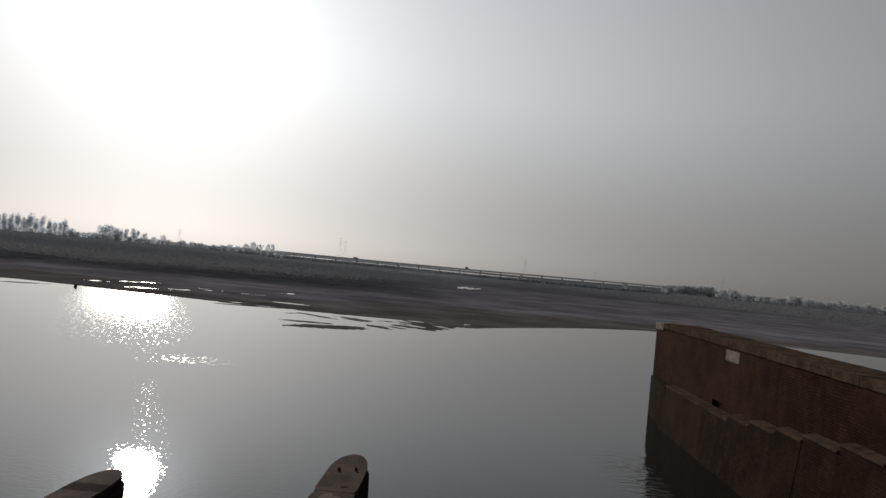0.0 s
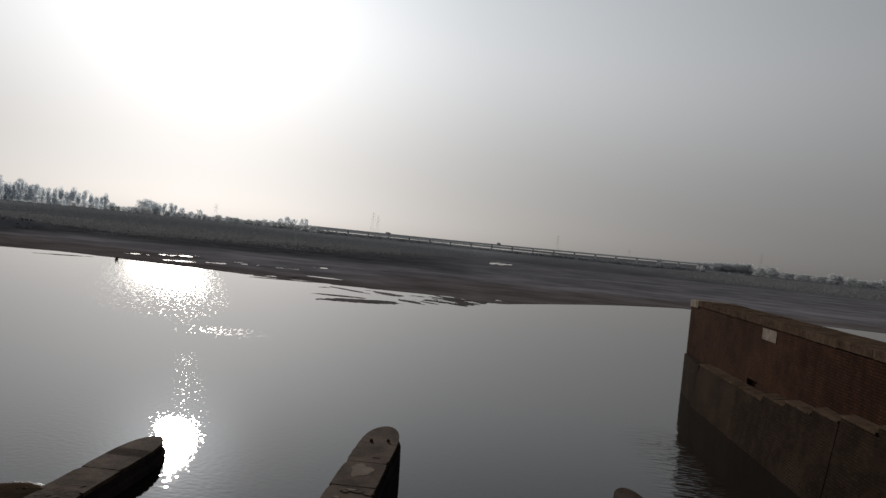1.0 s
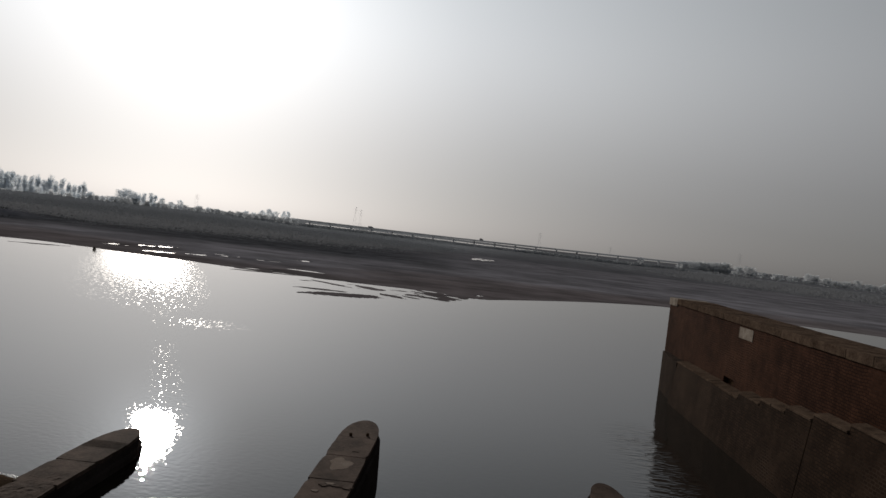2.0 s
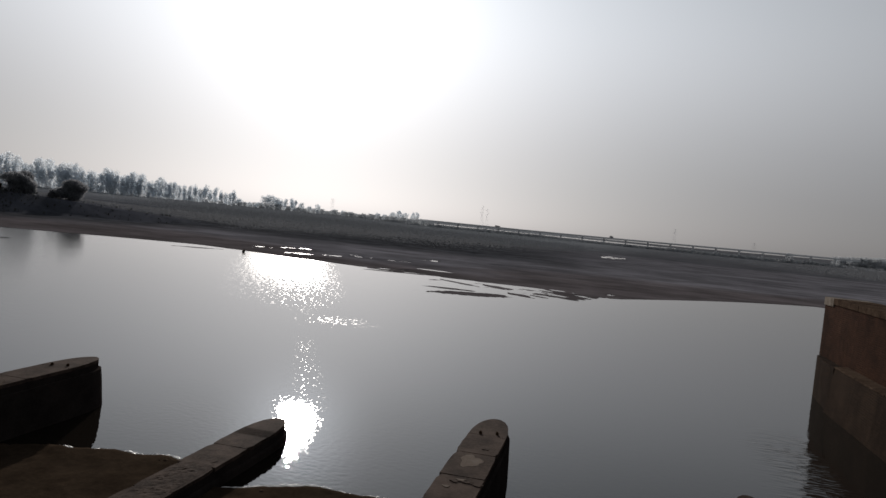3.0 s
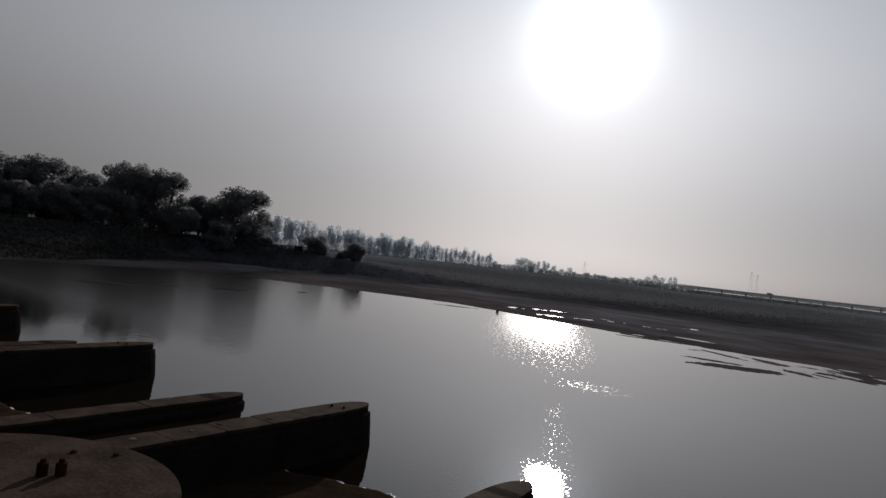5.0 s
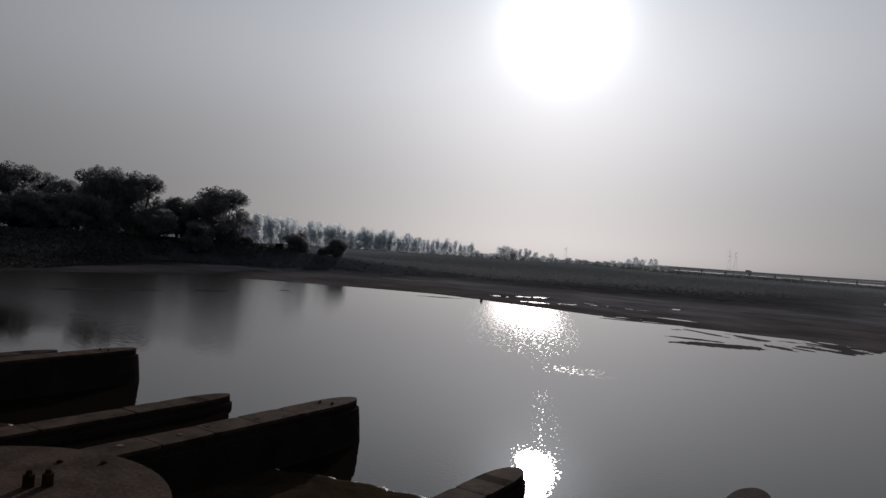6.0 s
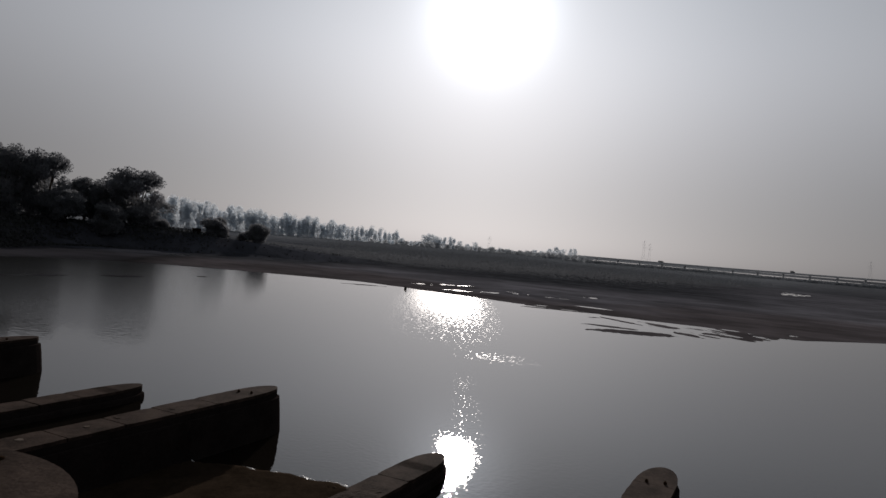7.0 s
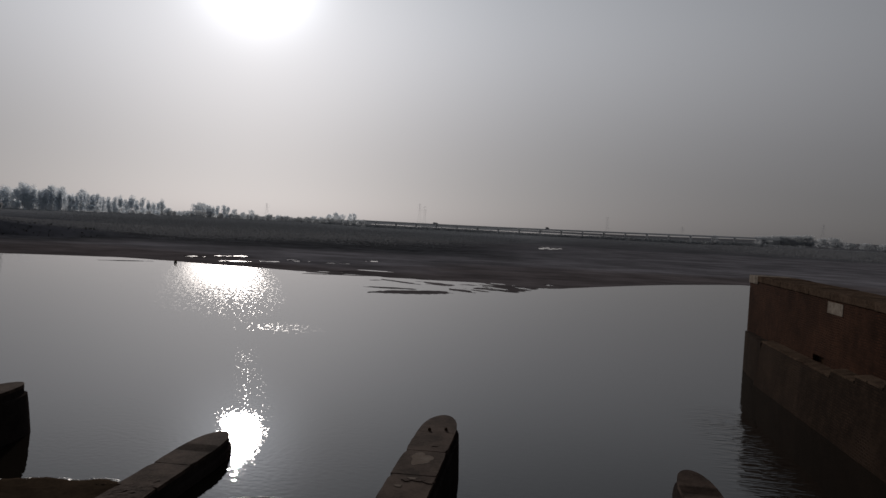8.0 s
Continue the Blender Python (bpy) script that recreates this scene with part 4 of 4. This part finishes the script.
def build_abutment():
    """Brick wall set back on a thick battered foot, whose ledge climbs in steps towards the bridge."""
    wall = empty("wall_abutment", WALL_X, 0, 0, -math.degrees(math.atan(WALL_SKEW)))
    bm = bmesh.new()
    face, top = SETBACK, WALL_TOP - 0.45
    hy0, hy1, hz0, hz1 = 42.4, 44.1, 3.40, 3.86
    add_box(bm, face + 0.7, face + 2.9, -8.0, WALL_TIP, 1.0, top)
    for y0, y1, z0, z1 in ((-8.0, hy0, 1.0, top), (hy1, WALL_TIP, 1.0, top), (hy0, hy1, 1.0, hz0), (hy0, hy1, hz1, top)):
        add_box(bm, face, face + 0.7, y0, y1, z0, z1)
    part("upper_wall", bm, M_BRICK, wall)
    ends = [y for y, z in STEPS[1:]] + [-8.0]
    for (y1, z), y0 in zip(STEPS, ends):
        part("foot_block", battered_block(y0, y1 - (0.07 if y1 == 31.1 else 0.0), z - 0.12), M_BRICK_DARK, wall)
        lip = 0.43 * z / 3.4 - 0.06
        cuts = [y1 - 0.01]
        while cuts[-1] - y0 > 2.6:
            cuts.append(cuts[-1] - random.uniform(1.2, 2.2))
        for a, c in zip(cuts, cuts[1:] + [y0 + 0.01]):
            part("ledge_slab", worn_slab(lip + random.uniform(-0.03, 0.03), face + 0.02, c + 0.008, a - 0.008, z - 0.118, z + random.uniform(-0.02, 0.02), 0.10), M_LEDGE, wall)
    rim = [(0.34 + 0.60 * (k / 8.0) ** 1.5, 51.4 + 6.0 * k / 8.0) for k in range(9)] + [(2.2, 58.4), (4.4, 58.7)]
    part("foot_nose", prism([(4.4, 51.4)] + rim[::-1], -2.0, 3.26, 0.04), M_BRICK_DARK, wall)
    x0, x1 = face - 0.09, face + 3.0
    y = WALL_TIP + 0.07
    k = 0
    while y > -8:
        w = random.uniform(2.0, 3.4) if k else 2.2
        low = -0.2 if k == 0 else random.uniform(-0.03, 0.0)
        part("coping_stone", box_bm(x0 + random.uniform(-0.012, 0.012), x1, y - w + 0.006, y, top + low, WALL_TOP + random.uniform(-0.02, 0.02), 0.035),
             M_PLASTER if k == 0 else M_COPING, wall)
        y -= w
        k += 1
    part("wall_plaque", box_bm(face - 0.03, face + 0.05, 40.3, 42.4, 6.70, 7.41, 0.01), M_PLASTER, wall, "pale plastered panel")
    part("hole_back", box_bm(face + 0.3, face + 0.7, 42.5, 44.0, 3.402, 3.78, 0.02), M_IRON, wall, "dark back of the drain hole")
    return tagged(wall, "weathered red brick abutment wall with a pale coping", "wall", kind="structure")


build_abutment()


# ---------------------------------------------------------------- vegetation
def leaf_cloud(rng, centres, radii, count, size):
    """Many small leaf blades scattered through the shells of several lobes."""
    w = np.array([r[0] * r[1] for r in radii])
    pick = rng.choice(len(centres), count, p=w / w.sum())
    d = rng.normal(size=(count, 3))
    d /= np.linalg.norm(d, axis=1)[:, None]
    rad = rng.uniform(0.35, 1.06, count) ** 0.6
    c = np.array(centres)[pick] + d * np.array(radii)[pick] * rad[:, None]
    u = rng.normal(size=(count, 3))
    u /= np.linalg.norm(u, axis=1)[:, None]
    v = np.cross(u, rng.normal(size=(count, 3)))
    v /= np.linalg.norm(v, axis=1)[:, None]
    s = size * rng.uniform(0.6, 1.4, count)[:, None]
    quads = np.stack([c - u * s, c - v * s * 0.55, c + u * s, c + v * s * 0.55], 1)
    return quads.reshape(-1, 3), np.arange(count * 4).reshape(-1, 4).tolist()


def make_tree(seed, height, width, kind, count, size, leaf):
    """Returns trunk and crown meshes of one tree, base at the origin."""
    rng = np.random.RandomState(seed)
    bm = bmesh.new()
    centres, radii = [], []
    if kind == "broad":
        fork = height * 0.10
        tube(bm, (0, 0, -0.8), (0, 0, fork), 0.036 * height, 0.027 * height)
        for k in range(60):
            a = k * 2.4 + rng.uniform(-0.4, 0.4)
            up = 0.07 + 0.85 * rng.uniform() ** 0.85
            wide = math.sqrt(max(0.08, 1 - ((up - 0.48) / 0.52) ** 2))
            out = width / 2 * 0.84 * wide * math.sqrt(rng.uniform(0.05, 1.0))
            tip = (out * math.cos(a), out * math.sin(a), height * up)
            if k % 3 == 0:
                tube(bm, (0, 0, fork * rng.uniform(0.75, 1)), tip, 0.013 * height, 0.004 * height, 6)
            for j in range(2):
                q = rng.normal(size=3) * (width * 0.05, width * 0.05, height * 0.04)
                centres.append(np.array(tip) + q)
                rr = width * rng.uniform(0.085, 0.15)
                radii.append((rr, rr, rr * 0.85))
    elif kind == "tall":
        tube(bm, (0, 0, -0.8), (0, 0, height * 0.9), 0.011 * height, 0.003 * height)
        for k in range(15):
            z = height * rng.uniform(0.1, 0.97)
            out = width * 0.32 * rng.uniform(0.1, 1) * (1.15 - z / height * 0.6)
            a = rng.uniform(0, 6.28)
            tip = (out * math.cos(a), out * math.sin(a), z)
            tube(bm, (0, 0, z - height * 0.08), tip, 0.0035 * height, 0.0015 * height, 5)
            centres.append(tip)
            rr = width * rng.uniform(0.18, 0.32)
            radii.append((rr, rr, rr * rng.uniform(1.1, 1.7)))
    else:
        for k in range(16):
            a, out = k * 0.9 + rng.uniform(-0.3, 0.3), rng.uniform(0.05, 0.33) * width
            tip = (out * math.cos(a), out * math.sin(a), height * rng.uniform(0.12, 0.76))
            tube(bm, (0, 0, -0.5), tip, 0.02 * height, 0.006 * height, 5)
            centres.append(tip)
            rr = width * rng.uniform(0.17, 0.25)
            radii.append((rr, rr, height * rng.uniform(0.2, 0.28)))
    trunk = bpy.data.meshes.new("trunk")
    bm.to_mesh(trunk)
    bm.free()
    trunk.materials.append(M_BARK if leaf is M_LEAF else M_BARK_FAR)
    vs, fs = leaf_cloud(rng, centres, radii, count, size)
    crown = raw_mesh("crown", vs, fs, leaf)
    return trunk, crown


def at(az, r):
    a = radians(az)
    x, y = -math.sin(a) * r, math.cos(a) * r
    return x, y, float(ground_z(np.array([x]), np.array([y]))[0])


def plant(name, meshes, az, r, size=1.0, squash=1.0, label="", category="tree", group=""):
    x, y, z = at(az, r)
    ob = empty(name, x, y, z - 0.1, random.uniform(0, 360), size)
    ob.scale = (size * squash, size * squash, size)
    mesh_part("trunk", meshes[0], None, ob)
    mesh_part("crown", meshes[1], None, ob)
    return tagged(ob, label, category, group)


BROAD = [make_tree(11 + k, 16, 16, "broad", 18000, 0.34, M_LEAF) for k in range(3)]
LABEL_BIG = "large dark broad-crowned tree on the river embankment"
for k, (az, r, size, squash) in enumerate(((49.8, 212, 1.1, 1.18), (51.6, 222, 0.85, 0.9), (53.3, 216, 0.86, 1.0), (56.0, 208, 1.2, 0.85), (58.8, 206, 1.2, 0.9),
                                           (61.8, 214, 0.98, 0.9), (64.4, 208, 1.12, 0.95), (67.4, 205, 1.05, 1.0), (70.8, 208, 1.15, 1.0),
                                           (75.0, 205, 1.05, 1.0), (79.5, 206, 1.1, 1.0), (60.4, 232, 1.0, 1.2), (66.0, 232, 1.1, 1.2), (70.0, 235, 1.1, 1.2),
                                           (63.2, 198, 0.7, 1.2), (57.2, 232, 0.95, 1.1), (68.9, 196, 0.75, 1.2), (66.0, 195, 0.62, 1.3), (63.0, 224, 1.06, 0.95),
                                           (61.4, 199, 0.66, 1.25), (54.6, 203, 0.58, 1.25), (51.7, 202, 0.55, 1.2))):
    plant("tree", BROAD[k % 3], az, r * 1.27, size * 1.18, squash, LABEL_BIG, "tree", "embankment trees")

BUSH = [make_tree(31 + k, 6.5, 9.5, "bush", 11000, 0.24, M_LEAF) for k in range(2)]
for az, r, size in ((43.5, 272, 1.3), (40.4, 272, 1.25), (47.6, 268, 0.7), (41.6, 274, 0.5)):
    plant("bush", BUSH[0 if az > 42 else 1], az, r, size, 1.0, "dark rounded bush on the grassy bank", "bush", "bank bushes")

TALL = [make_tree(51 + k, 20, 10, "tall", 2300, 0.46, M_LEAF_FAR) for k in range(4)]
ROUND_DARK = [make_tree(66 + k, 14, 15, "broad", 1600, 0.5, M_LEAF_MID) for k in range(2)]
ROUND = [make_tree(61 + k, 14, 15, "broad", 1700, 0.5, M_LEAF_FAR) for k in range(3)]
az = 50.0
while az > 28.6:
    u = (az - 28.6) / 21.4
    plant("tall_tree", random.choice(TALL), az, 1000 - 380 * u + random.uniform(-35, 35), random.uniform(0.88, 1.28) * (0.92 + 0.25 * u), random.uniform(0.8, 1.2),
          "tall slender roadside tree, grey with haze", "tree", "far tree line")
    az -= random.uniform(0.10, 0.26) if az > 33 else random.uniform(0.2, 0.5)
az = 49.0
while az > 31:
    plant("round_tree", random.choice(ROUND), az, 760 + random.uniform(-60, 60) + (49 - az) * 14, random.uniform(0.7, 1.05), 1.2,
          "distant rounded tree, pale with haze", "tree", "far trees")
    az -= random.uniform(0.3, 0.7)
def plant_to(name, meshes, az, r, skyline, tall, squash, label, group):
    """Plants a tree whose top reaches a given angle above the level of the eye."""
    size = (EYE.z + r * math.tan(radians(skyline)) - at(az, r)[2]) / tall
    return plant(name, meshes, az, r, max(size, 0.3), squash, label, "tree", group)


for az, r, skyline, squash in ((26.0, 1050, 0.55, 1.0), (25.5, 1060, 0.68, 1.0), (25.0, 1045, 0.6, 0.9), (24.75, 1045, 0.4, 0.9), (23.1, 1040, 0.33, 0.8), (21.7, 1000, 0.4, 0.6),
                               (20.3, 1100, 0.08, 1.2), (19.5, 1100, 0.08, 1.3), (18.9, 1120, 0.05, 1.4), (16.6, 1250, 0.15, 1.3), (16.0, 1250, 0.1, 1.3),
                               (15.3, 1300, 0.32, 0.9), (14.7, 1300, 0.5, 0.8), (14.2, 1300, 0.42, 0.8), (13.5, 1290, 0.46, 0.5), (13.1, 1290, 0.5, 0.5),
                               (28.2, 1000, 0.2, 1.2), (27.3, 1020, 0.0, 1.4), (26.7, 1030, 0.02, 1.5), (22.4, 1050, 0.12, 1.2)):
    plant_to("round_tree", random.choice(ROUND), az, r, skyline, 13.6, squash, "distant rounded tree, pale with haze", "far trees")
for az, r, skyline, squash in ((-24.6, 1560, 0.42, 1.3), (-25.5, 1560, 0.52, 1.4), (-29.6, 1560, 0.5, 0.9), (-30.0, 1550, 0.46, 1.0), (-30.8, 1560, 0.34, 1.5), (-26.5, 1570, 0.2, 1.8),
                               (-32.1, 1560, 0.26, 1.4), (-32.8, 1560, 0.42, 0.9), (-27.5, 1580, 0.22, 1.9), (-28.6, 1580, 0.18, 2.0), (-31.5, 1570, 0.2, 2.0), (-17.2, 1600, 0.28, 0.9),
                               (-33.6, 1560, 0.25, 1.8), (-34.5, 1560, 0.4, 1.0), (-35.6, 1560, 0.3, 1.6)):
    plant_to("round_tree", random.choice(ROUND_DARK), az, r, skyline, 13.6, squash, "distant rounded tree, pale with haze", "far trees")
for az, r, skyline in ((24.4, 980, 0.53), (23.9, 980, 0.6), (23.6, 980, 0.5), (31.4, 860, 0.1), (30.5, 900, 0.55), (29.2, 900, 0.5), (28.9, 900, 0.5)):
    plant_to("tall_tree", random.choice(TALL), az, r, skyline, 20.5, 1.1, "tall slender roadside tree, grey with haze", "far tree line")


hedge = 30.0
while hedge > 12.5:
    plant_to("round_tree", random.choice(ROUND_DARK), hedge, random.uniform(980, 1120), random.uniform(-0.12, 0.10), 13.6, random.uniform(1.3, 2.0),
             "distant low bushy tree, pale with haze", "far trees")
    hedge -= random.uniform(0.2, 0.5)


def build_scrub():
    """Belts of dusty scrub on the flats, man-high and dense, with low tufts in front."""
    rng = np.random.RandomState(5)
    quads = []
    # azimuths, depth, number, height, and the front edge of each belt
    front = ([-36, -20, -12, -4, 0.6, 5.5, 10, 14, 30, 40, 52], [480, 505, 620, 540, 354, 293, 279, 275, 270, 257, 254])
    belts = [(-5, 40, 800, 62000, 1.5, 0), (-50, -17, 700, 26000, 2.0, 0), (14, 54, 260, 34000, 0.7, 0), (-20, 0, 500, 12000, 0.7, 0), (-3, 30, 60, 5000, 0.6, 0),
             (-24, 20, 120, 9000, 5.0, 1040)]
    for a0, a1, deep, count, tall, start in belts:
        deg = rng.uniform(a0, a1, count)
        a = np.radians(deg)
        x, y = -np.sin(a) * 300, np.cos(a) * 300
        r = (start or np.interp(deg, *front)) + 45 * bumps(x / 9.0, y / 9.0, 19) + deep * rng.beta(1.5, 2.2, count) - (18 if deep < 100 else 0)
        x, y = -np.sin(a) * r, np.cos(a) * r
        edge = np.clip(np.minimum((deg - a0) / 5.0, (a1 - deg) / 8.0), 0, 1)
        lush = np.clip(0.75 + 0.9 * bumps(x / 60.0, y / 60.0, 9), 0.12, 1.15)
        keep = rng.uniform(size=count) < edge * lush
        grown = 0.12 + 0.88 * np.clip((r - np.interp(deg, *front)) / 110.0, 0, 1)
        x, y, size = x[keep], y[keep], (tall * grown * (0.35 + 0.65 * lush) * (0.45 + 0.55 * edge))[keep]
        z = ground_z(x, y)
        m = len(x)
        for k in range(5):
            s = size * 1.12 * rng.uniform(0.3, 0.8, m)
            t, up = rng.uniform(0, 3.14, m), rng.uniform(0.0, 0.75, m) * size
            c = np.stack([x + rng.normal(0, 0.5, m) * size, y + rng.normal(0, 0.5, m) * size, z + up], -1)
            side = np.stack([np.cos(t), np.sin(t), rng.normal(0, 0.3, m)], -1) * (s * 0.42)[:, None]
            rise = np.stack([rng.normal(0, 0.3, m), rng.normal(0, 0.3, m), np.ones(m)], -1) * (s * 0.32)[:, None]
            quads.append(np.stack([c - side, c - rise, c + side * 0.9, c + rise], 1))
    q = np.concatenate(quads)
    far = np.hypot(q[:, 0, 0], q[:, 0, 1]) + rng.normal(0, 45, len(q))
    # the belt on the right keeps the near tone, without the haze steps
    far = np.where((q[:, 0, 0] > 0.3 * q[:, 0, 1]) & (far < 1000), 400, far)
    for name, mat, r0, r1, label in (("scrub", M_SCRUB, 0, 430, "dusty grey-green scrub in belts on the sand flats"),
                                     ("tall_grass", M_SCRUB_MID, 430, 640, "scrub farther out on the flats, haze put into its colour"),
                                     ("reeds", M_SCRUB_FAR, 640, 9999, "scrub far out on the river flats, pale with painted haze")):
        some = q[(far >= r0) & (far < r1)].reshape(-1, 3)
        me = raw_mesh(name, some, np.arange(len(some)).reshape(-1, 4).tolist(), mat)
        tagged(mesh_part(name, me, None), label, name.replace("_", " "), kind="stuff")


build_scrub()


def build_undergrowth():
    """Bushes and creepers added over the embankment slope, coloured dark for the shade below the big trees."""
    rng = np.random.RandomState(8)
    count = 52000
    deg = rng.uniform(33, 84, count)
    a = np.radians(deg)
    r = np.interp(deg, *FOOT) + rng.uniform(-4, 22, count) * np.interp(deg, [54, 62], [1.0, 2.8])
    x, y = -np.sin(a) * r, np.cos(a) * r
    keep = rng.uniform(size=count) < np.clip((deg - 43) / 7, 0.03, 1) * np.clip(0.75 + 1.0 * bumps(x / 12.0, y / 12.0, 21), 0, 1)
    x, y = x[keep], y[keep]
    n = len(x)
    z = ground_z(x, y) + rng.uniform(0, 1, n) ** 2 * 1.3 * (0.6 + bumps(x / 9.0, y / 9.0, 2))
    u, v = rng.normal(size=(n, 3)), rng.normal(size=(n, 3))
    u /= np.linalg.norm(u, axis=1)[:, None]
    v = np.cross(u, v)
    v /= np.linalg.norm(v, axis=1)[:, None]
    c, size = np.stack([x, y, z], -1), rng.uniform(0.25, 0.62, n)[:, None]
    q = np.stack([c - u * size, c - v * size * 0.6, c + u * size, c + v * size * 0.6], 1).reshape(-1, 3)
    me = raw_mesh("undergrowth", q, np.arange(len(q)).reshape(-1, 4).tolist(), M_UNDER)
    tagged(mesh_part("undergrowth", me, None), "tangled undergrowth on the embankment slope, darkened for its shade", "undergrowth", kind="stuff")


build_undergrowth()

# ---------------------------------------------------------------- far bridge
def bridge_z(x):
    """Height of the roadway."""
    return 10.2 + 6.5 * float(smooth(-150, 700, x))


def build_bridge():
    """Straight deck on round columns, climbing gently towards its far end."""
    bridge = empty("road_bridge", 0, 1300, 0)
    x = -300.0
    while x < 520:
        z, z1 = bridge_z(x), bridge_z(x + 41)
        for name, y0, y1, low, high in (("span", -4.2, 4.2, -2.1, 0.0), ("parapet", -4.2, -3.9, 0.0, 1.0)):
            bm = box_bm(x + 0.1, x + 40.9, y0, y1, z + low, z + high)
            for v in bm.verts:
                v.co.z += (z1 - z) * (v.co.x - x) / 41.0
            part(name, bm, M_BRIDGE, bridge)
        bm = bmesh.new()
        tube(bm, (x, 0, -1), (x, 0, z - 3.2), 1.5, 1.5, 10)
        add_box(bm, x - 1.4, x + 1.4, -4.0, 4.0, z - 3.2, z - 2.1)
        part("bridge_column", bm, M_BRIDGE, bridge)
        x += 41.0
    return tagged(bridge, "long concrete road bridge across the river, pale with painted haze", "bridge")


build_bridge()


def build_truck(x, long, tall, label, name, category):
    """A vehicle on the far bridge."""
    truck = empty(name, x, 1298.2, bridge_z(x))
    part("cargo_box", box_bm(-long / 2, long * 0.24, -1.2, 1.2, 1.0, tall, 0.08), M_TRUCK, truck)
    part("cab", box_bm(long * 0.26, long / 2, -1.15, 1.15, 0.7, tall * 0.78, 0.15), M_TRUCK, truck)
    part("chassis", box_bm(-long / 2, long / 2, -0.9, 0.9, 0.55, 1.0, 0.03), M_IRON, truck)
    for wx in (-long * 0.36, -long * 0.22, long * 0.36):
        for wy in (-1.0, 1.0):
            bm = bmesh.new()
            tube(bm, (wx, wy - 0.15, 0.5), (wx, wy + 0.15, 0.5), 0.5, 0.5, 14)
            part("wheel", bm, M_IRON, truck)
    return tagged(truck, label, category)


build_truck(-138, 10.0, 3.6, "grey goods truck crossing the long road bridge", "truck", "truck")
build_truck(82.5, 7.0, 4.4, "dark high-sided truck standing on the road bridge", "truck", "truck")


def build_pylon(az, r, top):
    """Lattice power pylon with three cross arms."""
    x, y, z = at(az, r)
    pylon = empty("power_pylon", x, y, z)
    h = top - z
    half = lambda t: 4.2 * (1 - t) ** 1.3 + 0.7
    levels = [0, 0.16, 0.31, 0.44, 0.56, 0.67, 0.77, 0.86, 0.94, 1.0]
    for sx in (-1, 1):
        for sy in (-1, 1):
            bm = bmesh.new()
            for a, c in zip(levels, levels[1:]):
                tube(bm, (sx * half(a), sy * half(a), a * h), (sx * half(c), sy * half(c), c * h), 0.06, 0.05, 4)
            part("leg", bm, M_STEEL, pylon)
    bm = bmesh.new()
    for a, c in zip(levels, levels[1:]):
        for sy in (-1, 1):
            tube(bm, (-half(a), sy * half(a), a * h), (half(c), sy * half(c), c * h), 0.022, 0.022, 4)
            tube(bm, (half(a), sy * half(a), a * h), (-half(c), sy * half(c), c * h), 0.022, 0.022, 4)
            tube(bm, (sy * half(a), -half(a), a * h), (sy * half(c), half(c), c * h), 0.022, 0.022, 4)
    part("bracing", bm, M_STEEL, pylon)
    for t, arm in ((0.72, 7.0), (0.83, 6.2), (0.94, 5.2)):
        bm = bmesh.new()
        for sx in (-1, 1):
            tube(bm, (0, 0, t * h + 1.2), (sx * arm, 0, t * h), 0.055, 0.04, 4)
            tube(bm, (0, 0, t * h), (sx * arm, 0, t * h), 0.055, 0.04, 4)
        part("cross_arm", bm, M_STEEL, pylon)
    return tagged(pylon, "thin grey lattice power pylon standing beyond the bridge", "pylon", "power pylons")


for az, r, el in ((7.5, 1560, 1.7), (7.05, 1700, 1.48), (-8.65, 1600, 1.35), (-14.65, 1750, 0.8), (-24.7, 1600, 1.45), (20.5, 1500, 1.0)):
    build_pylon(az, r, 10.9 + r * math.tan(radians(el)))


def build_hut():
    """Small flat-roofed brick hut beside the bush on the bank."""
    x, y, z = at(45.15, 270)
    hut = empty("hut", x, y, z - 0.2, 45)
    part("hut_wall", box_bm(-1.6, 1.6, -1.3, 1.3, 0, 2.3, 0.02), M_BRICK_DARK, hut)
    part("hut_roof", box_bm(-1.8, 1.8, -1.5, 1.5, 2.3, 2.5, 0.03), M_COPING, hut)
    return tagged(hut, "small flat-roofed brick hut beside a bush", "hut")


build_hut()


def build_stump():
    """Dark stub of driftwood standing in the shallows."""
    a, r = radians(27.5), 147.0
    stump = empty("driftwood_stump", -math.sin(a) * r, math.cos(a) * r, 0)
    bm = bmesh.new()
    tube(bm, (0, 0, -0.6), (0.1, 0.05, 0.55), 0.38, 0.26, 9)
    tube(bm, (0.05, 0, 0.2), (0.55, 0.2, 0.62), 0.13, 0.05, 6)
    part("stump", bm, M_BARK, stump)
    return tagged(stump, "dark driftwood stump standing in shallow water", "driftwood")


build_stump()


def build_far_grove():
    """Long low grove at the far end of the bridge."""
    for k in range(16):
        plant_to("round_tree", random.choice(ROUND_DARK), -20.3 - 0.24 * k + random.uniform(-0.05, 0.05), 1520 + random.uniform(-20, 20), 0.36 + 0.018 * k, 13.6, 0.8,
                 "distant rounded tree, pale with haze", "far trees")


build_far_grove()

# ---------------------------------------------------------------- the bridge under the camera
deck = empty("barrage_deck")
part("deck_slab", box_bm(-90, 30, -9.0, 0.7, 8.6, 9.3, 0.05), M_SLAB, deck)
part("gate_wall", box_bm(-90, 18, -6.0, -1.0, -2.0, 8.6), M_PIER, deck)
tagged(deck, "concrete barrage roadway deck above the piers", "bridge deck", kind="structure")
